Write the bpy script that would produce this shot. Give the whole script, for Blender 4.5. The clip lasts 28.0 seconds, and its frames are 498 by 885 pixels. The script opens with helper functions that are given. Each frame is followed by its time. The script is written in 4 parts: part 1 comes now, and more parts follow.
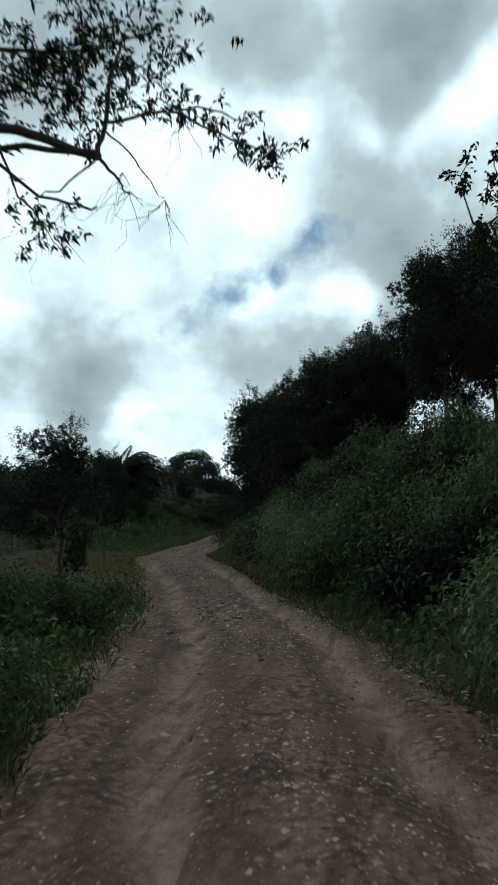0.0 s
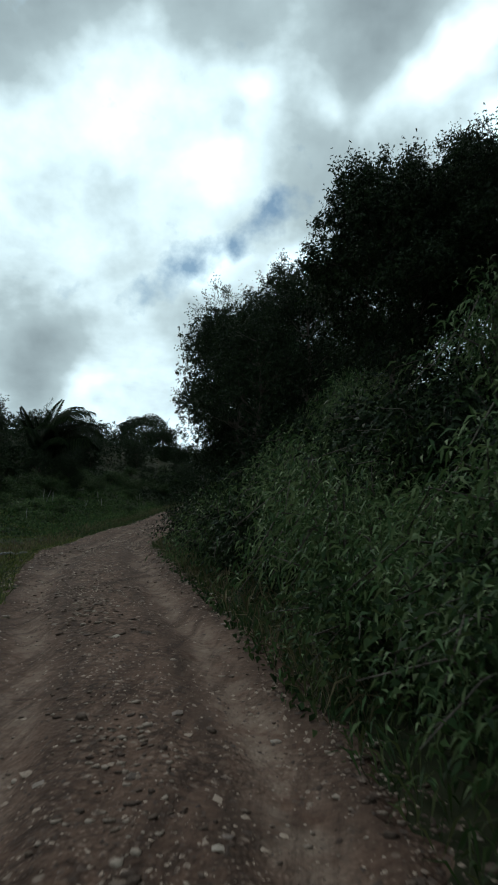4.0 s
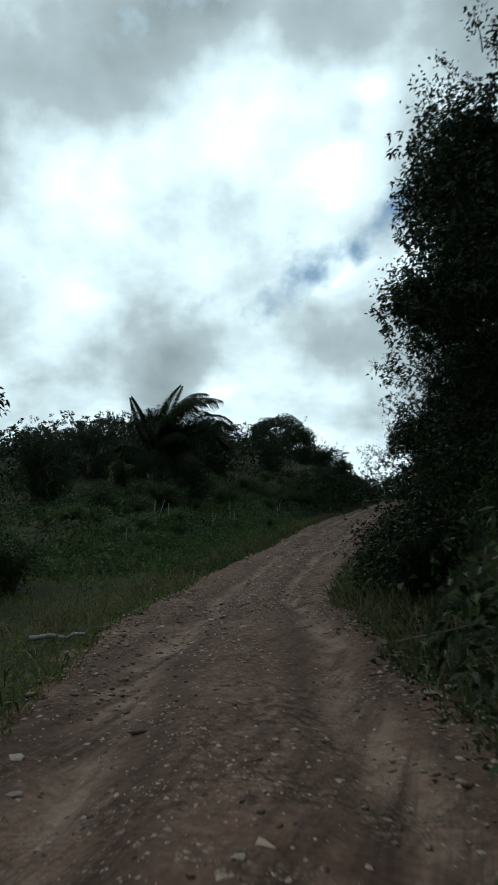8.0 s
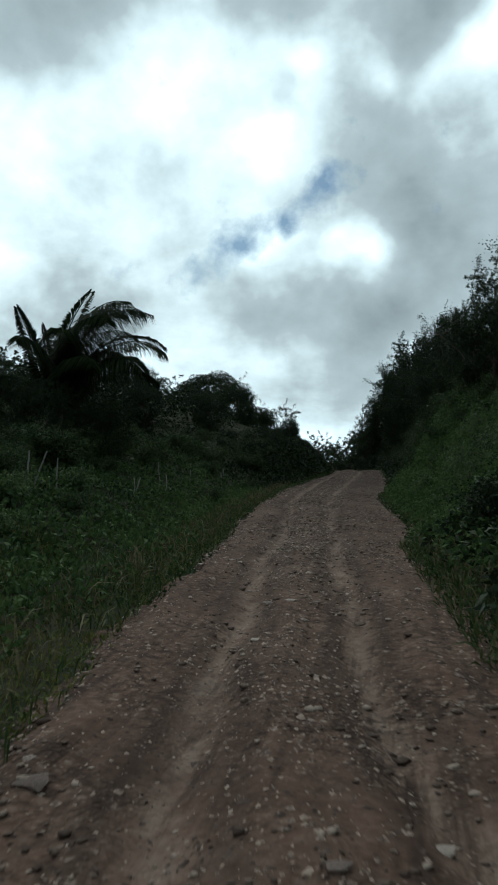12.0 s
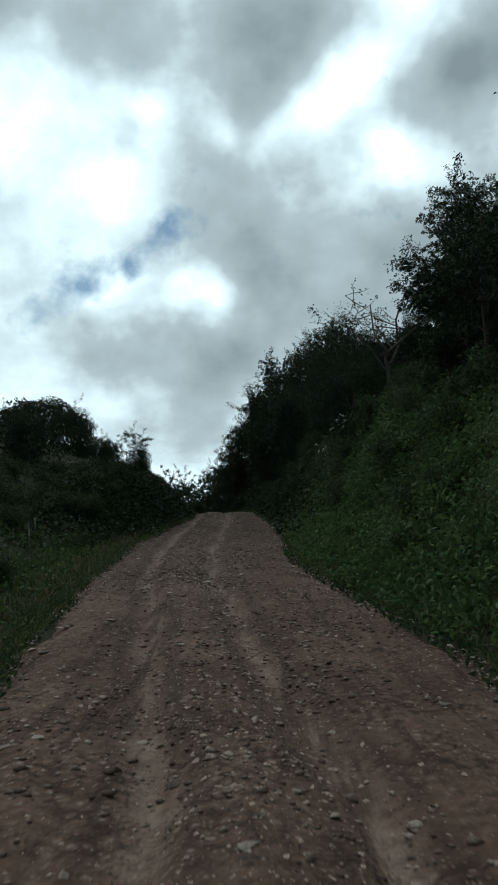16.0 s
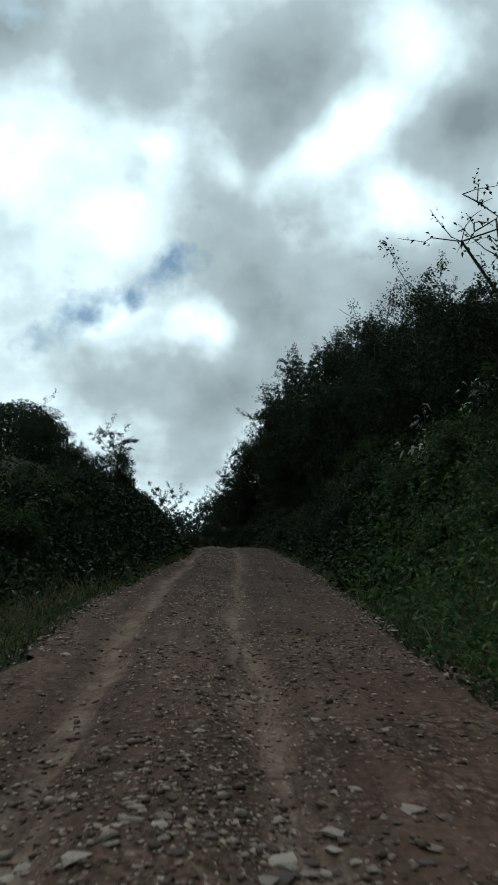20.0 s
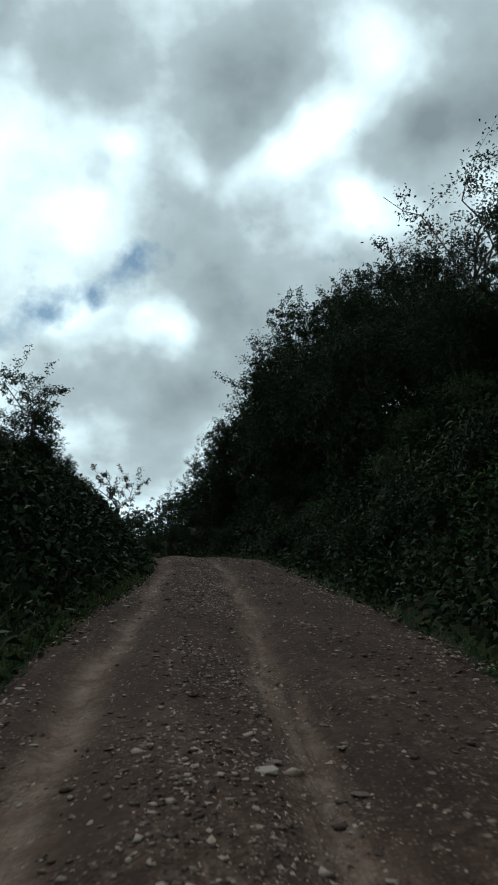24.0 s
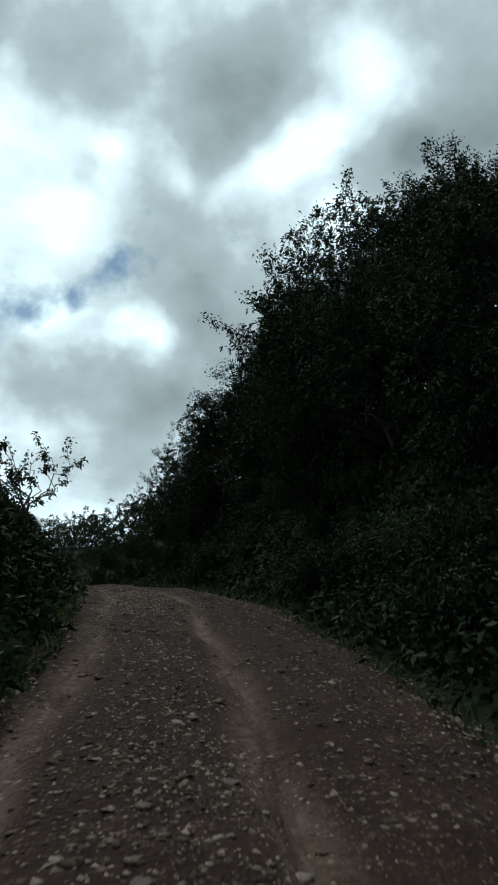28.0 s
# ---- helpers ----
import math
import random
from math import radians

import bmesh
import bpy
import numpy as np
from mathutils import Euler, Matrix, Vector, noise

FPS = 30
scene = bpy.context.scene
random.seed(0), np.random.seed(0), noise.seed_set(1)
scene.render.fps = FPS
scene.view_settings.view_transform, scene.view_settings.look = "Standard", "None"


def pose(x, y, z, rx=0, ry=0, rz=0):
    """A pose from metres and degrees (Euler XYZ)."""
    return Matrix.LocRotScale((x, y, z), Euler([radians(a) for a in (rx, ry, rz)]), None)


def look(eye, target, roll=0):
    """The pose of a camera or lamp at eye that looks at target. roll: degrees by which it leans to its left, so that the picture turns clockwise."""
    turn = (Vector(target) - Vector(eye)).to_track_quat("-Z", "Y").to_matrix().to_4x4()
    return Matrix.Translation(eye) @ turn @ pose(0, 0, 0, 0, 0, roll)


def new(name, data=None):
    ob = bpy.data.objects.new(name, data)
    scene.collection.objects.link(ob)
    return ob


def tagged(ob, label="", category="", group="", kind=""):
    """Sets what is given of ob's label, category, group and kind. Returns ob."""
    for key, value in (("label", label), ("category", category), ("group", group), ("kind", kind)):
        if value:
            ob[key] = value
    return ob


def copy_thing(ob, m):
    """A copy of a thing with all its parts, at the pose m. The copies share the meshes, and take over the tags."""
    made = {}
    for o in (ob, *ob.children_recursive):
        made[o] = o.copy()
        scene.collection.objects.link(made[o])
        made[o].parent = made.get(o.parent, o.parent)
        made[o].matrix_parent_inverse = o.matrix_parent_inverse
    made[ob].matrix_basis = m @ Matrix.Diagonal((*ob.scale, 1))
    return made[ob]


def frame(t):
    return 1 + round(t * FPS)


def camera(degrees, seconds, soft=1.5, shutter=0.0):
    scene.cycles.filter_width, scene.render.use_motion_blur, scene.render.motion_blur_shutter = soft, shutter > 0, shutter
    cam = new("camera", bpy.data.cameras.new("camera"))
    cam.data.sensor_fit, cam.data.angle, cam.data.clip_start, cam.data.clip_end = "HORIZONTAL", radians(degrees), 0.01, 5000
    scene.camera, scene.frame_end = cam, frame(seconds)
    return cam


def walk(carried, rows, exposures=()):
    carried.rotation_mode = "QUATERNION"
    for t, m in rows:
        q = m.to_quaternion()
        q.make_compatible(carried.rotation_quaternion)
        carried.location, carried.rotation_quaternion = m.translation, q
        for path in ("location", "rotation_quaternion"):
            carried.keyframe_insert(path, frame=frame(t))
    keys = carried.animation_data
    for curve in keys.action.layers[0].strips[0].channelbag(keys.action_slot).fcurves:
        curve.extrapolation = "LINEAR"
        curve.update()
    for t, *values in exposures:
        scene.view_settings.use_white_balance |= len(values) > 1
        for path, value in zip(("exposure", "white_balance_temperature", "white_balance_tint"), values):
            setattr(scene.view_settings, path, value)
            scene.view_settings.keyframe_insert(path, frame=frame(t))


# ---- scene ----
SUN_LEFT, SUN_UP = 24.0, 40.0
SKY_MEAN, SKY_STRENGTH, BLUE = 0.585, 1.0, 0.048
# lumps of cloud and gaps: degrees to the left of +y, height, width, weight
BRIGHT_CLOUDS = [
    (4.0, 18.2, 2.4, 0.2),
    (29.5, 20, 8, 0.22), (18.5, 22, 5, 0.18), (16.5, 31, 4.5, 0.22), (9, 17.2, 3.2, 0.46), (11.5, 25.5, 2.6, 0.22), (-10.5, 30.5, 3, 0.5), (-14.5, 25, 2.4, 0.46),
    (-5.5, 28.3, 2.2, 0.22), (0.5, 29, 2.4, 0.34), (6, 29.5, 2.4, 0.3), (-13.5, 36, 3.5, 0.3), (-24.5, 27, 3.5, 0.15), (19.3, 8.2, 2.4, 0.45), (3, 18, 2.2, 0.26),
    (30.5, 9, 5, 0.2),
]
DARK_CLOUDS = [
    (-2.5, 22, 4.4, -0.36), (-8, 17, 4.2, -0.28), (2, 11.5, 4.6, -0.36), (9, 11, 3, -0.3), (-4.5, 36, 5, -0.38), (-19.5, 31.5, 3.6, -0.4), (9.3, 28, 1.6, -0.2),
    (2.5, 25.6, 1.8, -0.16), (23.5, 34, 5, -0.34), (23.5, 11, 3.5, -0.3), (-15.5, 15, 5, -0.2), (-27.5, 35, 5, -0.3), (11.5, 36, 3, -0.2),
]
BLUE_GAPS = [
    (-1.5, 26.6, 1.5, 0.6), (2, 25, 1.7, 0.85), (5.5, 22.8, 2.2, 1.05), (9.1, 20.9, 2.4, 1.1), (12.5, 18.6, 2.7, 1.1), (15.3, 15.4, 1.8, 0.9), (20.5, 38, 4.5, 0.7),
]
EXPOSURES = [(0.0, 0.05), (2.0, 0.0), (19.0, 0.0), (24.0, -0.03), (28.0, -0.04)]
cam = camera(37.35, 28.0, soft=1.8, shutter=0.3)
# seconds, eye, target, roll
PATH = [
    (0, (0.001, -0.000, 1.400), (-1.856, 9.753, 2.596), -0.00),
    (0.5, (-0.385, 1.325, 1.446), (-2.029, 11.127, 2.549), -0.27),
    (1, (-0.708, 2.596, 1.454), (-2.210, 12.423, 2.538), 0.35),
    (1.5, (-0.972, 3.804, 1.478), (-2.311, 13.661, 2.500), -1.27),
    (2, (-1.252, 5.011, 1.493), (-2.699, 14.840, 2.637), 2.07),
    (2.5, (-1.518, 6.218, 1.509), (-2.683, 16.134, 2.078), -0.01),
    (3, (-1.742, 7.426, 1.524), (-2.930, 17.336, 2.140), 0.01),
    (3.5, (-1.928, 8.635, 1.546), (-3.168, 18.531, 2.269), 0.06),
    (4, (-2.116, 9.840, 1.565), (-3.407, 19.722, 2.395), 0.12),
    (4.5, (-2.349, 11.036, 1.571), (-3.662, 20.910, 2.449), 0.14),
    (5, (-2.666, 12.210, 1.545), (-4.601, 21.982, 2.426), -1.47),
    (5.5, (-3.031, 13.339, 1.529), (-5.103, 23.083, 2.400), -1.57),
    (6, (-3.401, 14.500, 1.554), (-5.537, 24.237, 2.349), -1.29),
    (6.5, (-3.824, 15.728, 1.606), (-6.013, 25.460, 2.310), -0.60),
    (7, (-4.284, 16.970, 1.678), (-6.850, 26.586, 2.644), -0.10),
    (7.5, (-4.814, 18.219, 1.723), (-7.556, 27.782, 2.737), -0.58),
    (8, (-5.373, 19.448, 1.747), (-8.362, 28.944, 2.691), -1.07),
    (8.5, (-5.859, 20.622, 1.771), (-8.761, 30.155, 2.610), 3.82),
    (9, (-6.304, 21.749, 1.789), (-9.102, 31.319, 2.554), 0.99),
    (9.5, (-6.746, 22.881, 1.782), (-9.394, 32.463, 2.869), 2.43),
    (10, (-7.177, 24.019, 1.774), (-9.714, 33.668, 2.460), -1.60),
    (10.5, (-7.608, 25.174, 1.755), (-10.168, 34.792, 2.731), -1.40),
    (11, (-8.035, 26.359, 1.735), (-10.376, 36.058, 2.410), -2.73),
    (11.5, (-8.475, 27.594, 1.691), (-10.563, 37.363, 2.139), 0.33),
    (12, (-8.890, 28.877, 1.640), (-10.882, 38.662, 2.183), 0.08),
    (12.5, (-9.282, 30.210, 1.630), (-11.146, 40.009, 2.343), 0.92),
    (13, (-9.644, 31.601, 1.638), (-11.124, 41.455, 2.478), 1.23),
    (13.5, (-9.944, 33.018, 1.669), (-10.932, 42.960, 2.111), 0.30),
    (14, (-10.165, 34.425, 1.713), (-10.998, 44.376, 2.237), -0.10),
    (14.5, (-10.326, 35.812, 1.787), (-10.819, 45.775, 2.491), -0.97),
    (15, (-10.451, 37.169, 1.865), (-10.604, 47.129, 2.748), -1.84),
    (15.5, (-10.564, 38.481, 1.919), (-10.563, 48.434, 2.884), -2.24),
    (16, (-10.667, 39.726, 1.932), (-10.578, 49.667, 3.012), -1.55),
    (16.5, (-10.768, 40.953, 1.924), (-10.577, 50.889, 3.035), -1.23),
    (17, (-10.873, 42.224, 1.919), (-10.604, 52.151, 3.096), 0.31),
    (17.5, (-11.017, 43.578, 1.915), (-10.700, 53.505, 3.082), 0.81),
    (18, (-11.135, 44.949, 1.943), (-10.891, 54.856, 3.276), 1.07),
    (18.5, (-11.232, 46.268, 1.980), (-11.076, 56.169, 3.376), -0.16),
    (19, (-11.360, 47.648, 2.031), (-11.110, 57.548, 3.416), 0.58),
    (19.5, (-11.476, 49.019, 2.060), (-11.199, 58.918, 3.450), 0.94),
    (20, (-11.596, 50.339, 2.104), (-11.440, 60.216, 3.657), 0.70),
    (20.5, (-11.740, 51.643, 2.162), (-11.631, 61.509, 3.792), 0.98),
    (21, (-11.854, 52.913, 2.250), (-11.878, 62.778, 3.884), 0.37),
    (21.5, (-11.965, 54.155, 2.336), (-11.989, 64.047, 3.799), -2.45),
    (22, (-12.061, 55.389, 2.403), (-11.986, 65.283, 3.854), -2.10),
    (22.5, (-12.134, 56.619, 2.450), (-11.842, 66.513, 3.874), -1.33),
    (23, (-12.185, 57.848, 2.487), (-11.675, 67.736, 3.885), -0.56),
    (23.5, (-12.217, 59.075, 2.528), (-11.609, 68.959, 3.914), -0.21),
    (24, (-12.248, 60.298, 2.578), (-11.573, 70.152, 4.143), 0.69),
    (24.5, (-12.257, 61.517, 2.630), (-11.531, 71.382, 4.097), -1.46),
    (25, (-12.276, 62.769, 2.692), (-11.539, 72.615, 4.277), -0.38),
    (25.5, (-12.303, 64.082, 2.754), (-11.506, 73.896, 4.500), -0.84),
    (26, (-12.319, 65.392, 2.833), (-11.425, 75.173, 4.709), 0.52),
    (26.5, (-12.311, 66.680, 2.930), (-11.113, 76.418, 4.863), 0.58),
    (27, (-12.281, 67.921, 3.024), (-11.165, 77.667, 4.963), 2.32),
    (27.5, (-12.263, 69.129, 3.110), (-11.214, 78.948, 4.688), -0.34),
    (28, (-12.246, 70.342, 3.220), (-11.217, 80.140, 4.935), 3.20),
]
walk(cam, [(t, look(e, a, r)) for t, e, a, r in PATH], EXPOSURES)

# ---- sky and light ----
def sky_world():
    w = bpy.data.worlds.new("cloudy_sky")
    scene.world = w
    w.use_nodes = True
    t = w.node_tree
    t.nodes.clear()
    out = t.nodes.new("ShaderNodeOutputWorld")
    bg = t.nodes.new("ShaderNodeBackground")
    t.links.new(bg.outputs[0], out.inputs[0])
    sky = t.nodes.new("ShaderNodeTexSky")
    sky.sky_type, sky.sun_disc = "NISHITA", False
    sky.sun_elevation, sky.sun_rotation = radians(SUN_UP), radians(-SUN_LEFT)
    tc = t.nodes.new("ShaderNodeTexCoord")

    def math_node(op, a, b=None, clamp=False):
        n = t.nodes.new("ShaderNodeMath")
        n.operation, n.use_clamp = op, clamp
        for slot, v in ((0, a), (1, b)):
            if v is None:
                continue
            if isinstance(v, (int, float)):
                n.inputs[slot].default_value = v
            else:
                t.links.new(v, n.inputs[slot])
        return n.outputs[0]

    # direction flattened onto a cloud deck
    sep = t.nodes.new("ShaderNodeSeparateXYZ")
    t.links.new(tc.outputs["Generated"], sep.inputs[0])
    up = math_node("ADD", math_node("MAXIMUM", sep.outputs[2], 0.0), 0.45)
    deck = t.nodes.new("ShaderNodeCombineXYZ")
    t.links.new(math_node("DIVIDE", sep.outputs[0], up), deck.inputs[0])
    t.links.new(math_node("DIVIDE", sep.outputs[1], up), deck.inputs[1])

    def cloud_noise(scale, detail, rough, shift, warp=0.0):
        n = t.nodes.new("ShaderNodeTexNoise")
        n.noise_dimensions = "3D"
        n.inputs["Scale"].default_value, n.inputs["Detail"].default_value = scale, detail
        n.inputs["Roughness"].default_value, n.inputs["Distortion"].default_value = rough, warp
        m = t.nodes.new("ShaderNodeVectorMath")
        m.operation = "ADD"
        m.inputs[1].default_value = shift
        t.links.new(deck.outputs[0], m.inputs[0])
        t.links.new(m.outputs[0], n.inputs["Vector"])
        return n.outputs["Fac"]

    big = cloud_noise(1.3, 3.0, 0.45, (3.1, 1.7, 0.0), 0.3)
    fine = cloud_noise(4.0, 5.0, 0.55, (7.3, 4.2, 1.0), 0.2)

    # soft lumps of cloud: yaw to the left and height in degrees, half width, weight
    wob = t.nodes.new("ShaderNodeTexNoise")
    wob.inputs["Scale"].default_value, wob.inputs["Detail"].default_value = 5.0, 4.0
    t.links.new(tc.outputs["Generated"], wob.inputs["Vector"])
    wsub = t.nodes.new("ShaderNodeVectorMath")
    wsub.operation = "SUBTRACT"
    wsub.inputs[1].default_value = (0.5, 0.5, 0.5)
    t.links.new(wob.outputs["Color"], wsub.inputs[0])
    wscale = t.nodes.new("ShaderNodeVectorMath")
    wscale.operation = "SCALE"
    wscale.inputs["Scale"].default_value = 0.22
    t.links.new(wsub.outputs[0], wscale.inputs[0])
    wadd = t.nodes.new("ShaderNodeVectorMath")
    wadd.operation = "ADD"
    t.links.new(tc.outputs["Generated"], wadd.inputs[0])
    t.links.new(wscale.outputs[0], wadd.inputs[1])

    def lump(yaw, elev, wide, weight):
        d = t.nodes.new("ShaderNodeVectorMath")
        d.operation = "DISTANCE"
        a, e = radians(yaw), radians(elev)
        d.inputs[1].default_value = (-math.sin(a) * math.cos(e), math.cos(a) * math.cos(e), math.sin(e))
        t.links.new(wadd.outputs[0], d.inputs[0])
        q = math_node("DIVIDE", d.outputs["Value"], radians(wide))
        g = math_node("POWER", 2.718, math_node("MULTIPLY", math_node("MULTIPLY", q, q), -1.0))
        return math_node("MULTIPLY", g, weight)

    total = math_node("ADD", math_node("MULTIPLY", math_node("SUBTRACT", big, 0.5), 0.35),
                      math_node("MULTIPLY", math_node("SUBTRACT", fine, 0.5), 0.75))
    billow = t.nodes.new("ShaderNodeTexNoise")
    billow.inputs["Scale"].default_value, billow.inputs["Detail"].default_value, billow.inputs["Roughness"].default_value = 6.5, 6.0, 0.52
    t.links.new(tc.outputs["Generated"], billow.inputs["Vector"])
    total = math_node("ADD", total, math_node("MULTIPLY", math_node("SUBTRACT", billow.outputs["Fac"], 0.5), 1.0))
    for row in BRIGHT_CLOUDS + DARK_CLOUDS:
        total = math_node("ADD", total, lump(*row))
    lum = math_node("ADD", math_node("MULTIPLY", total, 1.12), SKY_MEAN)
    ramp = t.nodes.new("ShaderNodeValToRGB")
    el = ramp.color_ramp.elements
    el[0].position, el[0].color = 0.0, (0.235, 0.305, 0.335, 1)
    el[1].position, el[1].color = 0.95, (1.02, 1.29, 1.38, 1)
    mid = ramp.color_ramp.elements.new(0.5)
    mid.color = (0.445, 0.575, 0.615, 1)
    t.links.new(lum, ramp.inputs[0])
    # thin places let blue sky through
    gap = None
    for row in BLUE_GAPS:
        g = lump(*row)
        gap = g if gap is None else math_node("ADD", gap, g)
    torn = t.nodes.new("ShaderNodeTexNoise")
    torn.inputs["Scale"].default_value, torn.inputs["Detail"].default_value, torn.inputs["Roughness"].default_value = 15.0, 5.0, 0.58
    t.links.new(tc.outputs["Generated"], torn.inputs["Vector"])
    gap = math_node("ADD", gap, math_node("MULTIPLY", math_node("SUBTRACT", torn.outputs["Fac"], 0.5), 2.6))
    gap = math_node("MULTIPLY", math_node("MULTIPLY", math_node("SUBTRACT", gap, 0.42), 1.35, True), 0.95)
    scaled = t.nodes.new("ShaderNodeMix")
    scaled.data_type, scaled.blend_type = "RGBA", "MULTIPLY"
    scaled.inputs[0].default_value = 1.0
    t.links.new(sky.outputs[0], scaled.inputs[6])
    scaled.inputs[7].default_value = (BLUE * 0.60, BLUE * 0.93, BLUE * 1.12, 1)
    mix = t.nodes.new("ShaderNodeMix")
    mix.data_type = "RGBA"
    t.links.new(gap, mix.inputs[0])
    t.links.new(ramp.outputs[0], mix.inputs[6])
    t.links.new(scaled.outputs[2], mix.inputs[7])
    t.links.new(mix.outputs[2], bg.inputs[0])
    # the cloud glows towards the hidden sun and is duller away from it
    glow = t.nodes.new("ShaderNodeVectorMath")
    glow.operation = "DOT_PRODUCT"
    a, e = radians(SUN_LEFT), radians(SUN_UP)
    glow.inputs[1].default_value = (-math.sin(a) * math.cos(e), math.cos(a) * math.cos(e), math.sin(e))
    t.links.new(tc.outputs["Generated"], glow.inputs[0])
    fade = t.nodes.new("ShaderNodeMapRange")
    fade.interpolation_type = "SMOOTHSTEP"
    for slot, v in ((1, -0.3), (2, 0.8), (3, 0.35 * SKY_STRENGTH), (4, SKY_STRENGTH)):
        fade.inputs[slot].default_value = v
    t.links.new(glow.outputs["Value"], fade.inputs[0])
    t.links.new(fade.outputs[0], bg.inputs[1])
    sun = new("sun", bpy.data.lights.new("sun", "SUN"))
    sun.data.energy, sun.data.angle, sun.data.color = 0.5, radians(14), (1.0, 0.96, 0.9)
    a, e = radians(SUN_LEFT), radians(SUN_UP)
    away = Vector((-math.sin(a) * math.cos(e), math.cos(a) * math.cos(e), math.sin(e)))
    sun.matrix_world = look(away * 100, (0, 0, 0))
    tagged(sun, "veiled sun behind thin cloud", "sun", kind="structure")


sky_world()

# ---- materials ----
def material(name, colours, rough=0.8, scale=6.0, fine=60.0, bump=0.3, detail=6.0, spec=0.3, through_light=0.0, per_object=0.0, per_island=0.0, metal=0.0):
    """A surface of two to four colours, broad patches and fine grain, with relief."""
    m = bpy.data.materials.new(name)
    m.use_nodes = True
    t = m.node_tree
    bsdf = t.nodes["Principled BSDF"]
    co = t.nodes.new("ShaderNodeTexCoord")
    a, b = t.nodes.new("ShaderNodeTexNoise"), t.nodes.new("ShaderNodeTexNoise")
    for n, s, d in ((a, scale, 4.0), (b, fine, detail)):
        n.inputs["Scale"].default_value, n.inputs["Detail"].default_value = s, d
        n.inputs["Roughness"].default_value = 0.62
        t.links.new(co.outputs["Object"], n.inputs["Vector"])
    add = t.nodes.new("ShaderNodeMath")
    add.operation = "MULTIPLY_ADD"
    add.inputs[1].default_value = 0.55
    t.links.new(b.outputs["Fac"], add.inputs[0])
    half = t.nodes.new("ShaderNodeMath")
    half.operation = "MULTIPLY"
    half.inputs[1].default_value = 0.45
    t.links.new(a.outputs["Fac"], half.inputs[0])
    t.links.new(half.outputs[0], add.inputs[2])
    fac = add.outputs[0]
    if per_object or per_island:
        src = t.nodes.new("ShaderNodeObjectInfo").outputs["Random"] if per_object else t.nodes.new("ShaderNodeNewGeometry").outputs["Random Per Island"]
        k = t.nodes.new("ShaderNodeMath")
        k.operation = "MULTIPLY_ADD"
        k.inputs[1].default_value = per_object or per_island
        off = t.nodes.new("ShaderNodeMath")
        off.operation = "SUBTRACT"
        off.inputs[1].default_value = 0.5
        t.links.new(src, off.inputs[0])
        t.links.new(off.outputs[0], k.inputs[0])
        t.links.new(fac, k.inputs[2])
        fac = k.outputs[0]
    ramp = t.nodes.new("ShaderNodeValToRGB")
    while len(ramp.color_ramp.elements) < len(colours):
        ramp.color_ramp.elements.new(0.5)
    for i, (e, c) in enumerate(zip(ramp.color_ramp.elements, colours)):
        e.position = 0.3 + 0.4 * i / (len(colours) - 1)
        e.color = (*c, 1)
    t.links.new(fac, ramp.inputs[0])
    t.links.new(ramp.outputs[0], bsdf.inputs["Base Color"])
    bsdf.inputs["Roughness"].default_value = rough
    bsdf.inputs["Specular IOR Level"].default_value = spec
    bsdf.inputs["Metallic"].default_value = metal
    if bump:
        bp = t.nodes.new("ShaderNodeBump")
        bp.inputs["Strength"].default_value, bp.inputs["Distance"].default_value = bump, 0.03
        t.links.new(fac, bp.inputs["Height"])
        t.links.new(bp.outputs[0], bsdf.inputs["Normal"])
    if through_light:
        tl, mx = t.nodes.new("ShaderNodeBsdfTranslucent"), t.nodes.new("ShaderNodeMixShader")
        t.links.new(ramp.outputs[0], tl.inputs[0])
        mx.inputs[0].default_value = through_light
        t.links.new(bsdf.outputs[0], mx.inputs[1])
        t.links.new(tl.outputs[0], mx.inputs[2])
        t.links.new(mx.outputs[0], t.nodes["Material Output"].inputs[0])
    return m


M_ROAD = material("red_dirt", [(0.030, 0.017, 0.012), (0.132, 0.074, 0.052), (0.255, 0.168, 0.125)], 0.95, 0.55, 14.0, 1.0, 10.0, 0.15)


